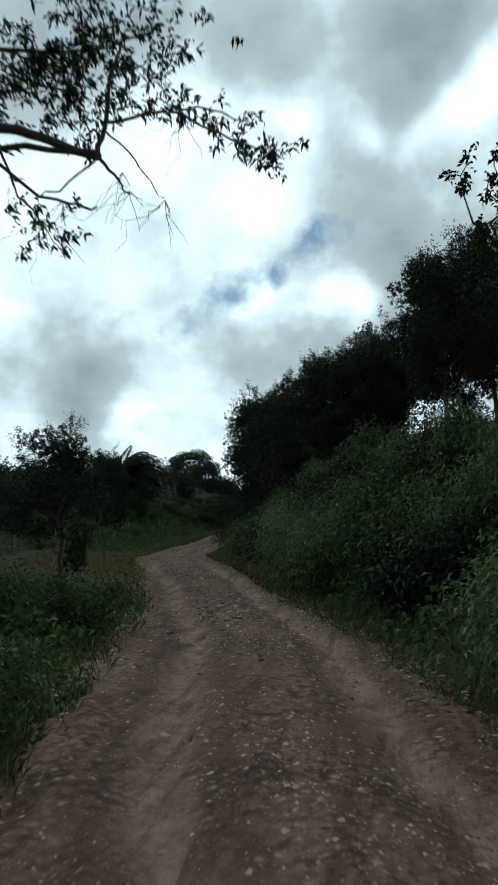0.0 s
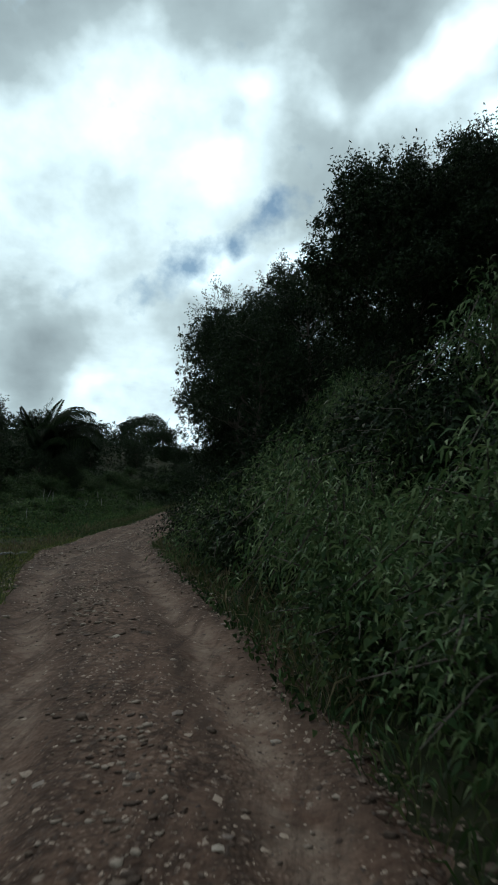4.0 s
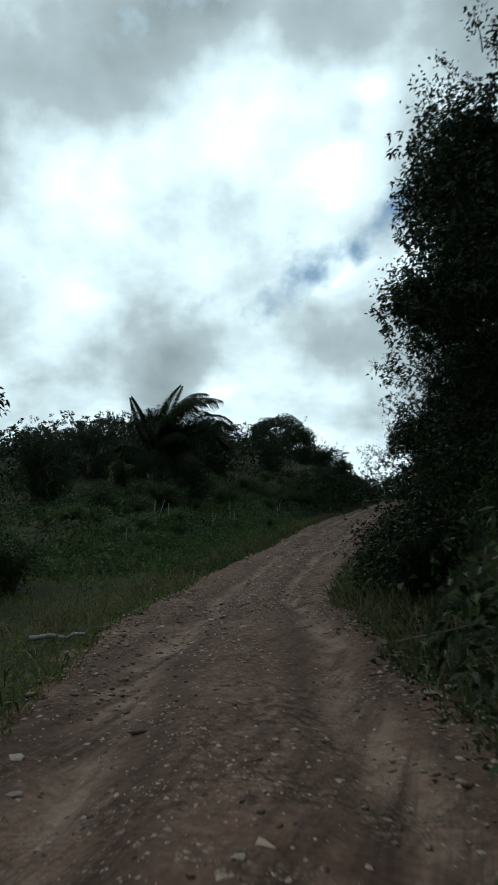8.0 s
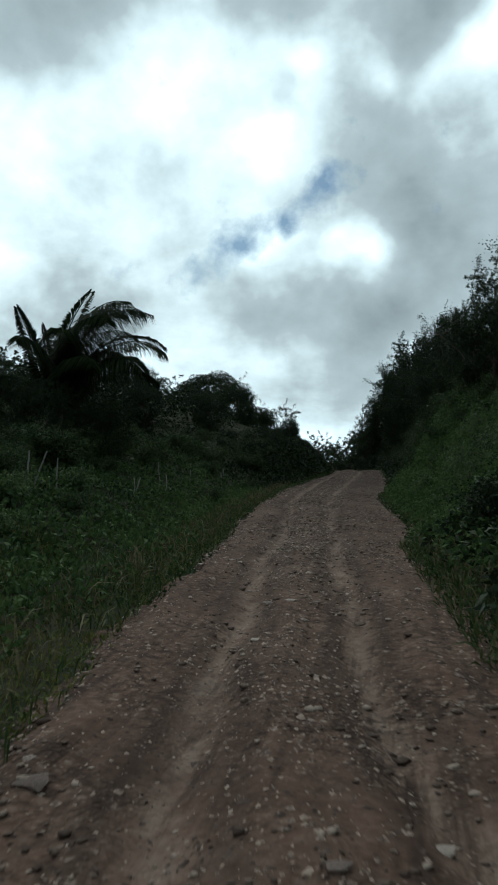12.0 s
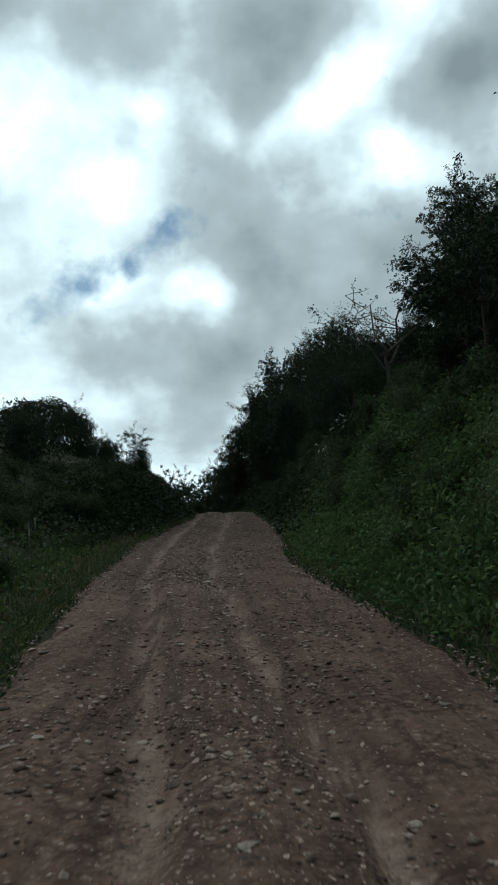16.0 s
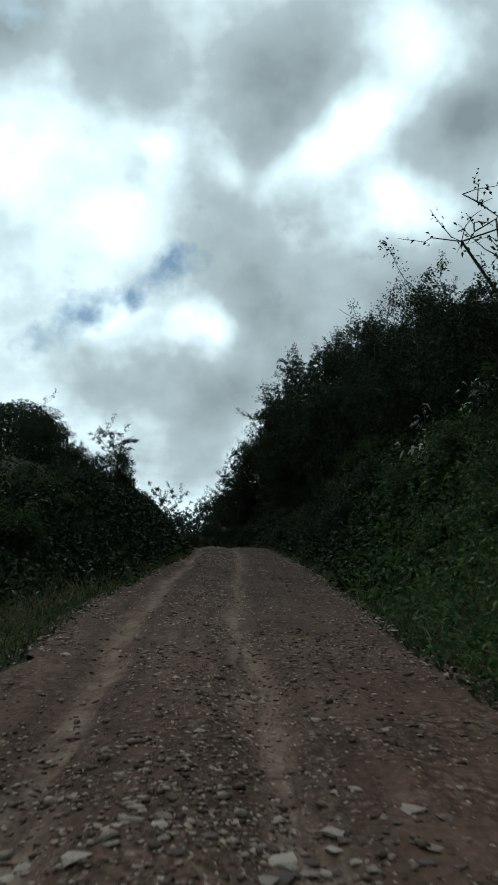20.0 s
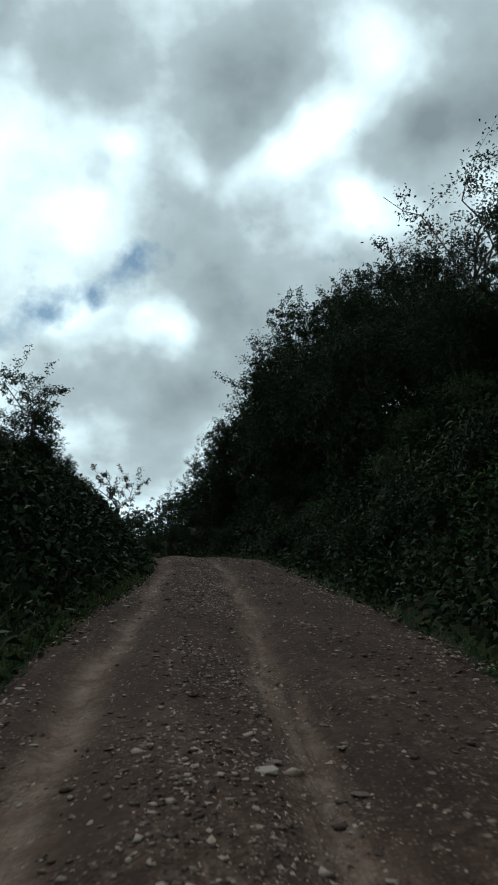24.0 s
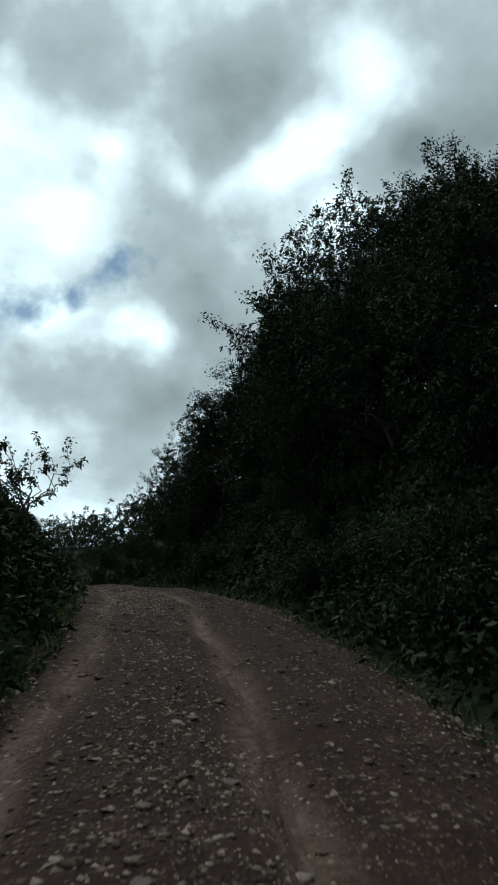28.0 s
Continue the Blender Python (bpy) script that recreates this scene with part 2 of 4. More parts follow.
def add_wheel_tracks(m):
    """Paler, packed wheel tracks, with sky sheen in their colour, and long streaks on the dirt."""
    t = m.node_tree
    bsdf = t.nodes["Principled BSDF"]
    src = bsdf.inputs["Base Color"].links[0].from_socket
    at = t.nodes.new("ShaderNodeAttribute")
    at.attribute_name = "lane"

    def calc(op, a, b=None, clamp=False):
        n = t.nodes.new("ShaderNodeMath")
        n.operation, n.use_clamp = op, clamp
        for slot, v in ((0, a), (1, b)):
            if isinstance(v, (int, float)):
                n.inputs[slot].default_value = v
            elif v is not None:
                t.links.new(v, n.inputs[slot])
        return n.outputs[0]

    co, mp, nz = t.nodes.new("ShaderNodeTexCoord"), t.nodes.new("ShaderNodeMapping"), t.nodes.new("ShaderNodeTexNoise")
    mp.inputs["Scale"].default_value = (5.0, 0.45, 1.0)
    nz.inputs["Scale"].default_value, nz.inputs["Detail"].default_value, nz.inputs["Roughness"].default_value = 1.0, 6.0, 0.65
    t.links.new(co.outputs["Object"], mp.inputs[0])
    t.links.new(mp.outputs[0], nz.inputs["Vector"])
    total = None
    for mid, wide in ((0.80, 0.17), (-0.62, 0.17)):
        q = calc("DIVIDE", calc("SUBTRACT", at.outputs["Fac"], mid), wide)
        g = calc("POWER", 2.718, calc("MULTIPLY", calc("MULTIPLY", q, q), -1.0))
        total = g if total is None else calc("ADD", total, g)
    fac = calc("MULTIPLY", calc("ADD", calc("MULTIPLY", total, 0.75), 0.12), calc("MULTIPLY", calc("SUBTRACT", nz.outputs["Fac"], 0.30), 3.0, True), True)
    worn = t.nodes.new("ShaderNodeTexNoise")
    worn.inputs["Scale"].default_value, worn.inputs["Detail"].default_value, worn.inputs["Roughness"].default_value = 3.2, 8.0, 0.7
    t.links.new(co.outputs["Object"], worn.inputs["Vector"])
    fac = calc("MULTIPLY", fac, calc("MULTIPLY", calc("SUBTRACT", worn.outputs["Fac"], 0.36), 4.5, True))
    mx = t.nodes.new("ShaderNodeMix")
    mx.data_type = "RGBA"
    t.links.new(fac, mx.inputs[0])
    t.links.new(src, mx.inputs[6])
    # packed earth, lightened further for the glancing sheen of the sky
    mx.inputs[7].default_value = (0.30, 0.22, 0.172, 1)
    # damp darker streaks between the tracks
    damp_shade = t.nodes.new("ShaderNodeMix")
    damp_shade.data_type = "RGBA"
    t.links.new(calc("MULTIPLY", calc("MULTIPLY", calc("SUBTRACT", 0.50, nz.outputs["Fac"]), 6.0, True), 0.7), damp_shade.inputs[0])
    t.links.new(mx.outputs[2], damp_shade.inputs[6])
    damp_shade.inputs[7].default_value = (0.034, 0.021, 0.016, 1)
    # shade of the cutting put into the colour: paler in the open, darker between the banks
    shade_by_y, shade_mix = t.nodes.new("ShaderNodeAttribute"), t.nodes.new("ShaderNodeMix")
    shade_by_y.attribute_name = "damp_shade"
    shade_mix.data_type, shade_mix.blend_type = "RGBA", "MULTIPLY"
    shade_mix.inputs[7].default_value = (0.36, 0.35, 0.36, 1)
    patch = calc("MULTIPLY", calc("ADD", shade_by_y.outputs["Fac"], calc("MULTIPLY", calc("SUBTRACT", nz.outputs["Fac"], 0.5), 1.2)), 1.0, True)
    t.links.new(calc("MULTIPLY", patch, calc("SUBTRACT", 1.0, calc("MULTIPLY", total, 0.75), True)), shade_mix.inputs[0])
    t.links.new(damp_shade.outputs[2], shade_mix.inputs[6])
    # darker, loose earth thrown up beside the wheel tracks
    thrown, loose = None, t.nodes.new("ShaderNodeMix")
    for mid, wide in ((-0.94, 0.11), (-0.30, 0.12), (0.50, 0.10), (1.13, 0.13)):
        q = calc("DIVIDE", calc("SUBTRACT", at.outputs["Fac"], mid), wide)
        g = calc("POWER", 2.718, calc("MULTIPLY", calc("MULTIPLY", q, q), -1.0))
        thrown = g if thrown is None else calc("ADD", thrown, g)
    loose.data_type = "RGBA"
    t.links.new(calc("MULTIPLY", thrown, calc("MULTIPLY", calc("SUBTRACT", nz.outputs["Fac"], 0.30), 2.4, True)), loose.inputs[0])
    t.links.new(shade_mix.outputs[2], loose.inputs[6])
    loose.inputs[7].default_value = (0.048, 0.029, 0.021, 1)
    # grit: small stones bedded in the dirt, each of its own tone
    grit, tone = t.nodes.new("ShaderNodeTexVoronoi"), t.nodes.new("ShaderNodeMix")
    grit.inputs["Scale"].default_value = 34.0
    t.links.new(co.outputs["Object"], grit.inputs["Vector"])
    bare = t.nodes.new("ShaderNodeTexNoise")
    bare.inputs["Scale"].default_value, bare.inputs["Detail"].default_value = 1.6, 5.0
    t.links.new(co.outputs["Object"], bare.inputs["Vector"])
    shade = t.nodes.new("ShaderNodeSeparateColor")
    t.links.new(grit.outputs["Color"], shade.inputs[0])
    stony = calc("MULTIPLY", calc("SUBTRACT", 0.42, grit.outputs["Distance"]), calc("MULTIPLY", calc("SUBTRACT", bare.outputs["Fac"], 0.36), 6.0, True))
    amount = calc("MULTIPLY", calc("MULTIPLY", stony, 4.0, True), calc("MULTIPLY", calc("SUBTRACT", shade.outputs[0], 0.45), 2.2, True), True)
    tone.data_type = "RGBA"
    t.links.new(amount, tone.inputs[0])
    t.links.new(loose.outputs[2], tone.inputs[6])
    tone.inputs[7].default_value = (0.25, 0.17, 0.13, 1)
    # coarser broken stone pressed into the surface, pale faces and dark gaps
    cob, cobble, gaps = t.nodes.new("ShaderNodeTexVoronoi"), t.nodes.new("ShaderNodeMix"), t.nodes.new("ShaderNodeMix")
    cob.inputs["Scale"].default_value = 13.0
    t.links.new(co.outputs["Object"], cob.inputs["Vector"])
    face = t.nodes.new("ShaderNodeSeparateColor")
    t.links.new(cob.outputs["Color"], face.inputs[0])
    rough_bed = calc("MULTIPLY", calc("SUBTRACT", calc("ADD", bare.outputs["Fac"], calc("MULTIPLY", total, -0.18)), 0.40), 6.0, True)
    pale = calc("MULTIPLY", calc("MULTIPLY", calc("SUBTRACT", 0.36, cob.outputs["Distance"]), 6.0, True), calc("MULTIPLY", calc("SUBTRACT", face.outputs[0], 0.62), 3.0, True))
    dark = calc("MULTIPLY", calc("MULTIPLY", calc("SUBTRACT", cob.outputs["Distance"], 0.48), 4.0, True), 0.75)
    cobble.data_type, gaps.data_type = "RGBA", "RGBA"
    t.links.new(calc("MULTIPLY", pale, rough_bed), cobble.inputs[0])
    t.links.new(tone.outputs[2], cobble.inputs[6])
    cobble.inputs[7].default_value = (0.27, 0.20, 0.16, 1)
    t.links.new(calc("MULTIPLY", dark, rough_bed), gaps.inputs[0])
    t.links.new(cobble.outputs[2], gaps.inputs[6])
    gaps.inputs[7].default_value = (0.042, 0.025, 0.018, 1)
    t.links.new(gaps.outputs[2], bsdf.inputs["Base Color"])
    bp = t.nodes.new("ShaderNodeBump")
    bp.inputs["Strength"].default_value, bp.inputs["Distance"].default_value = 0.5, 0.03
    t.links.new(stony, bp.inputs["Height"])
    t.links.new(bsdf.inputs["Normal"].links[0].from_socket, bp.inputs["Normal"])
    t.links.new(bp.outputs[0], bsdf.inputs["Normal"])


add_wheel_tracks(M_ROAD)
M_GROUND = material("weedy_soil", [(0.014, 0.016, 0.009), (0.028, 0.032, 0.015), (0.05, 0.040, 0.025)], 0.95, 0.35, 5.0, 1.0, 8.0, 0.1)
M_STONE = material("pale_stone", [(0.065, 0.042, 0.033), (0.115, 0.074, 0.058), (0.37, 0.275, 0.215)], 0.85, 6.0, 40.0, 0.5, 5.0, 0.25, per_island=0.5)
M_RUBBLE = material("broken_stone", [(0.075, 0.050, 0.039), (0.150, 0.104, 0.080), (0.36, 0.28, 0.225)], 0.9, 6.0, 40.0, 0.5, 5.0, 0.15, per_island=0.55)
M_STONE_ONE = material("pale_stone_single", [(0.10, 0.07, 0.056), (0.23, 0.17, 0.145), (0.47, 0.385, 0.32)], 0.85, 6.0, 40.0, 0.5, 5.0, 0.25, per_object=0.5)
# forest leaf; on shrubs and undergrowth its dark tone stands in for shade
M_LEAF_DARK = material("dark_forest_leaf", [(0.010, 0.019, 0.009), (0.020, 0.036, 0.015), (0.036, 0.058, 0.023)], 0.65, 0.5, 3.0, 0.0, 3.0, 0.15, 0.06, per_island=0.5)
M_LEAF_MID = material("shrub_leaf", [(0.022, 0.042, 0.017), (0.040, 0.072, 0.027), (0.075, 0.108, 0.04)], 0.7, 0.6, 4.0, 0.0, 3.0, 0.14, 0.22, per_island=0.6)
M_LEAF_FERN = material("fern_leaf", [(0.042, 0.084, 0.030), (0.082, 0.140, 0.050), (0.15, 0.20, 0.088)], 0.65, 0.8, 5.0, 0.0, 3.0, 0.16, 0.25, per_island=0.6)
M_HERB = material("herb_leaf", [(0.038, 0.080, 0.028), (0.068, 0.125, 0.042), (0.115, 0.172, 0.060)], 0.7, 0.35, 4.0, 0.0, 3.0, 0.12, 0.25, per_island=0.5)
M_GRASS = material("grass_blade", [(0.028, 0.055, 0.016), (0.052, 0.088, 0.025), (0.10, 0.115, 0.042)], 0.6, 0.4, 4.0, 0.0, 3.0, 0.25, 0.2, per_island=0.6)
M_SHORT_GRASS = material("short_grass_blade", [(0.085, 0.115, 0.028), (0.14, 0.165, 0.042), (0.21, 0.21, 0.07)], 0.65, 0.4, 4.0, 0.0, 3.0, 0.2, 0.2, per_island=0.6)
M_DRY = material("dry_grass_blade", [(0.10, 0.08, 0.045), (0.16, 0.13, 0.07), (0.22, 0.18, 0.10)], 0.7, 0.4, 4.0, 0.0, 3.0, 0.2, 0.15, per_island=0.6)
M_BARK = material("grey_brown_bark", [(0.045, 0.035, 0.028), (0.10, 0.085, 0.07), (0.17, 0.15, 0.125)], 0.9, 3.0, 28.0, 0.8, 6.0, 0.15)
M_POST = material("weathered_post_wood", [(0.17, 0.16, 0.15), (0.30, 0.29, 0.27), (0.45, 0.44, 0.42)], 0.9, 4.0, 40.0, 0.6, 6.0, 0.1)
M_PALM = material("palm_leaflet", [(0.008, 0.014, 0.007), (0.015, 0.026, 0.011), (0.028, 0.042, 0.016)], 0.85, 0.7, 4.0, 0.0, 3.0, 0.05, 0.03, per_island=0.5)
M_FLOWER = material("whitish_leaf", [(0.30, 0.34, 0.27), (0.45, 0.48, 0.40), (0.6, 0.62, 0.55)], 0.6, 4.0, 20.0, 0.0, 3.0, 0.3, 0.2, per_island=0.5)

# ---- plan ----
# the road's middle line
CENTRE = [
    (1.75, -9.00, -0.05),
    (1.10, -4.00, -0.03),
    (0.55, 0.00, 0.00),
    (-0.38, 3.50, 0.07),
    (-1.16, 7.00, 0.12),
    (-2.07, 10.50, 0.17),
    (-3.39, 14.00, 0.14),
    (-4.64, 17.50, 0.30),
    (-6.12, 21.00, 0.38),
    (-7.43, 24.50, 0.37),
    (-8.48, 28.00, 0.27),
    (-9.30, 31.50, 0.24),
    (-9.88, 35.00, 0.34),
    (-10.22, 38.50, 0.52),
    (-10.50, 42.00, 0.52),
    (-10.82, 45.50, 0.56),
    (-11.12, 49.00, 0.66),
    (-11.45, 52.50, 0.82),
    (-11.73, 56.00, 1.03),
    (-11.85, 59.50, 1.15),
    (-11.89, 63.00, 1.30),
    (-11.92, 66.50, 1.52),
    (-11.85, 70.00, 1.79),
    (-12.10, 78.00, 2.25),
    (-12.50, 84.00, 2.55),
    (-13.10, 90.00, 2.62),
    (-14.20, 96.00, 2.45),
    (-16.50, 104.00, 1.90),
    (-20.00, 114.00, 1.20),
    (-26.00, 126.00, 0.50),
    (-40.00, 150.00, 0.00),
]
RIGHT_BANK = ((-10, 4, 14, 24, 30, 38, 50, 60, 75, 95, 125), (2.0, 2.2, 2.3, 1.9, 1.9, 2.2, 2.6, 3.0, 3.2, 3.0, 2.0))
RIGHT_RISE = ((-10, 10, 26, 36, 48, 60, 90, 125), (0.12, 0.12, 0.15, 0.30, 0.37, 0.48, 0.50, 0.25))
LEFT_BANK = ((-10, 4, 13, 26, 31, 38, 50, 62, 75, 95, 125), (0.6, 0.4, 0.1, 0.1, 0.5, 0.8, 1.0, 1.4, 1.9, 1.9, 1.5))
LEFT_RISE = ((-10, 15, 25, 36, 50, 62, 80, 110, 130), (0.02, 0.02, 0.05, 0.14, 0.20, 0.26, 0.30, 0.30, 0.1))


def half_left(y):
    """From the track's middle to its left edge, which opens and closes with the bank."""
    return np.interp(y, (-10, 5, 10, 14, 20, 26, 29.5, 33, 39, 44, 48, 56, 64, 70, 74, 79, 95, 125),
                     (1.5, 1.65, 1.55, 1.4, 1.15, 1.3, 1.6, 1.4, 1.42, 1.7, 2.1, 1.95, 2.15, 1.85, 1.5, 1.25, 1.2, 1.3))


def half_right(y):
    """From the track's middle to its right edge; rubble widens it below the open slope."""
    return np.interp(y, (-10, 5, 10, 15, 20, 27, 31, 36, 42, 47, 56, 62, 68, 75, 84, 92, 125),
                     (1.5, 1.45, 1.2, 1.35, 1.6, 1.9, 1.65, 1.8, 1.9, 2.45, 2.25, 2.45, 2.5, 2.25, 2.5, 1.9, 1.6))


def out_from(y, d):
    """A distance reckoned for a track 1.75 m to each edge, moved to where the edge is."""
    return d + np.sign(d) * (np.where(np.asarray(d) > 0, half_right(y), half_left(y)) - 1.75)


# forest on the slope to the right: y, metres from the road's middle, kind, size
FIRST_STAND = [
    (7.6, 5.4, 6, 0.69), (10, 4.6, 6, 0.62), (9.8, 5.8, 6, 0.73), (12.6, 4.2, 6, 0.64), (14, 6, 6, 0.72), (14.6, 5.3, 6, 0.6), (15.8, 6.1, 6, 0.75), (17.8, 3.6, 6, 0.6),
    (18.4, 3.8, 6, 0.63), (18, 5.1, 6, 0.57), (19.2, 4.5, 4, 0.59), (23.2, 4.2, 4, 0.62), (26.4, 3.6, 4, 0.75), (25.6, 4.6, 4, 0.68), (27.4, 3.6, 4, 0.74), (30.6, 3.9, 5, 0.81),
    (29.6, 4.1, 4, 0.74),
]
SECOND_STAND = [
    (33, 3, 4, 0.39), (33.8, 4.7, 4, 0.64), (28.4, 6.1, 5, 0.55), (20, 8.1, 0, 0.65), (24.8, 6.9, 2, 0.73), (38, 7.4, 3, 0.8), (42, 7.8, 3, 0.8), (47, 7.6, 3, 0.85),
    (51, 7, 3, 0.9), (53.5, 5.7, 1, 0.66), (56, 8.6, 3, 0.86), (60, 8.2, 0, 0.6), (62.5, 8.3, 1, 0.87), (64, 9.9, 2, 0.73), (66, 7.4, 3, 0.52), (68.5, 7.8, 3, 0.5),
    (71, 6.8, 3, 0.68),
]
THIRD_STAND = [
    (73.5, 6.5, 1, 0.69), (76, 5.8, 3, 0.62), (78.5, 6.6, 1, 0.71), (81, 7.6, 3, 0.74), (83.2, 5.8, 0, 0.71), (85.5, 4.6, 1, 0.98), (88, 6.9, 0, 0.85), (88.6, 4.5, 3, 1.12),
    (91, 5, 1, 1.09), (92.5, 4.6, 3, 0.89), (95, 5.1, 1, 0.86), (95.5, 3.9, 3, 0.96), (97.5, 3.3, 3, 0.75), (100.5, 4.5, 3, 0.71), (97, 7.6, 3, 0.98), (101, 8.6, 3, 1),
    (99, 3, 3, 0.5),
]
FOURTH_STAND = [
    (102.5, 2.8, 3, 0.45), (106, 2.4, 3, 0.45), (110, 1, 3, 0.45), (104, 9, 1, 0.8), (108, 9.1, 3, 1.23), (113, 13.5, 3, 1.1), (62, 4.6, 3, 0.59), (66, 5.4, 3, 0.57),
    (69.5, 5.1, 3, 0.65), (74.5, 5.2, 3, 0.54), (79.5, 4.6, 3, 0.87), (84, 4.6, 3, 0.8), (87, 4, 3, 0.7), (72, 9, 3, 0.59), (77, 8.7, 3, 0.79), (82, 8.1, 3, 0.81),
    (58, 12.5, 0, 0.8),
]
FIFTH_STAND = [
    (66, 12, 2, 0.5), (74, 12, 0, 0.45), (82, 12.3, 2, 0.5), (90, 9.9, 0, 1), (96, 9.7, 2, 1.09), (17.2, 4.6, 6, 0.51), (18.8, 5.5, 6, 0.57), (22.6, 3.3, 4, 0.58),
    (33.4, 3.7, 5, 0.53), (27.8, 3.9, 4, 0.64), (9, 7.2, 6, 0.66), (11.4, 7, 6, 0.7), (13, 7.6, 6, 0.72), (16.4, 7.4, 6, 0.66),
]
# trees and tall bushes to the left
LEFT_NEAR_TREES = [
    (113, -1, 3, 0.45), (15.7, -3, 0, 0.48), (23.2, -2.2, 6, 0.5), (24.5, -7, 3, 0.62), (47.8, -7.4, 3, 0.44), (49, -6, 3, 0.4), (50.5, -9.4, 3, 0.45), (52, -7, 3, 0.38),
    (27.5, -8.2, 1, 0.5), (30, -9.5, 3, 0.75), (33, -11, 1, 0.55), (35, -8.6, 3, 0.55), (36, -13, 3, 0.8), (40, -12, 1, 0.42), (42, -9, 3, 0.5), (43, -15, 3, 0.71),
    (47, -11.5, 3, 0.51), (52, -12, 3, 0.6), (57, -10, 3, 0.5), (60, -12, 3, 0.71),
]
LEFT_HILL_TREES = [
    (64, -9.5, 3, 0.55), (68, -12, 3, 0.7), (70, -7.6, 3, 0.46), (74, -9, 3, 0.45), (76.5, -3.8, 3, 0.3), (79, -7.1, 3, 0.37), (80.5, -4.2, 3, 0.27), (84, -6.6, 3, 0.4),
    (88, -4.4, 3, 0.33), (92, -9.1, 3, 0.79), (96, -6.5, 3, 0.64), (99, -9.7, 3, 1.01), (103, -7.5, 3, 0.86), (108, -6, 3, 0.9), (87, -12.5, 3, 0.44), (78, -14.5, 3, 0.47),
    (122, 16, 1, 0.8), (126, 19, 3, 1), (131, 17.7, 3, 1.02),
]
# beds for a track 1.75 m to each edge: y from, y to, d from, d to, how many, kinds, smallest, largest
SHRUB_BEDS = [
    (1.5, 5, 2.36, 4.26, 10, (0, 1, 1), 0.6, 1.0), (5, 13, 2.23, 4.53, 30, (0, 1, 4, 2), 0.6, 1.1), (13, 23, 2.27, 4.57, 44, (2, 2, 4, 1), 0.7, 1.1), (21, 33, 2.27, 4.77, 36, (4, 4, 4, 1), 0.7, 1.1),
    (31, 42, 2.59, 6.29, 26, (4, 4, 1), 0.5, 0.85), (42, 52, 2.71, 5.91, 24, (0, 2, 3, 3), 0.45, 0.8), (52, 68, 2.8, 5.5, 30, (0, 1, 1, 3), 0.5, 0.9), (68, 94, 2.28, 4.48, 44, (4, 4, 1), 0.6, 0.95),
    (3, 14, -4.54, -2.14, 22, (3, 3, 1), 0.45, 0.75), (14, 31, -10.16, -7.36, 24, (0, 1, 1), 0.6, 0.95), (30, 46, -7.6, -4.1, 32, (0, 1, 3, 3), 0.45, 0.8), (46, 66, -6.97, -3.17, 32, (0, 1, 1, 3), 0.45, 0.85),
    (66, 94, -6.45, -2.95, 60, (4, 4, 1), 0.3, 0.55),
]
GRASS_BEDS = [
    (-2, 14, 1.62, 2.77, 4500), (-2, 14, -3.57, -1.57, 6000), (14, 34, -8.16, -6.1, 6000), (14, 34, -2.26, -1.66, 400),
    (14, 33, 1.66, 2.56, 4000), (35, 75, -3.91, -1.71, 17500), (30, 42, 1.45, 3.2, 6000), (42, 66, 1.76, 3.26, 9000),
    (66, 75, 1.66, 3.21, 1500), (30, 62, 3.18, 7.58, 14000), (64, 95, -2.42, -1.67, 5000), (75, 95, 1.5, 2.3, 700),
]
DRY_BEDS = [
    (14, 32, 1.67, 2.57, 1500), (28, 75, -2.73, -1.93, 2500), (30, 42, 1.7, 2.6, 900), (42, 66, 1.86, 2.66, 1000),
    (14, 30, -5.16, -1.96, 1200),
]
# low woods behind: y, d, how many, lump size, height of the stand
WOODS = [(99, 136, -14, 14, 620, 1.2, 2.6), (28, 62, -24, -12.5, 240, 1.0, 1.7), (62, 98, -24, -9, 240, 1.0, 1.8), (60, 98, 7, 14, 200, 1.0, 2.4), (0, 28, -22, -9, 160, 0.9, 1.2)]
# broken stone: y from, y to, how many, middle, spread
RUBBLE = [(40, 60, 11050, 0.2, 1.3), (52.5, 55, 1530, 0.0, 0.9), (58, 92, 6120, -0.35, 0.35), (58, 92, 4420, 1.6, 0.6), (58, 80, 1700, -1.9, 0.3), (10, 20, 850, -0.05, 0.16), (4, 34, 2380, 1.5, 0.3), (6, 32, 1870, -0.2, 0.5), (24, 34, 1190, -1.1, 0.4), (30, 42, 2550, 0.3, 0.9)]
HERBS = [
    (42, 58, 1.72, 4.62, 1500), (55, 68, 2.02, 6.02, 900), (0, 13, -4.78, -2.08, 260), (33, 60, -5.52, -2.42, 500),
    (3, 14, 2.34, 4.64, 160),
    (44, 72, 3.0, 7.5, 1300), (31, 44, 2.0, 4.5, 350),
]
UNDERGROWTH = [
    (-2, 14, 2.37, 9.17, 500), (-2, 14, -10.17, -2.37, 400), (14, 33, 2.36, 8.96, 450), (13, 31, -16.16, -7.76, 600),
    (34.5, 60, -15.03, -3.63, 800), (33, 60, 5.55, 12.55, 450),
]
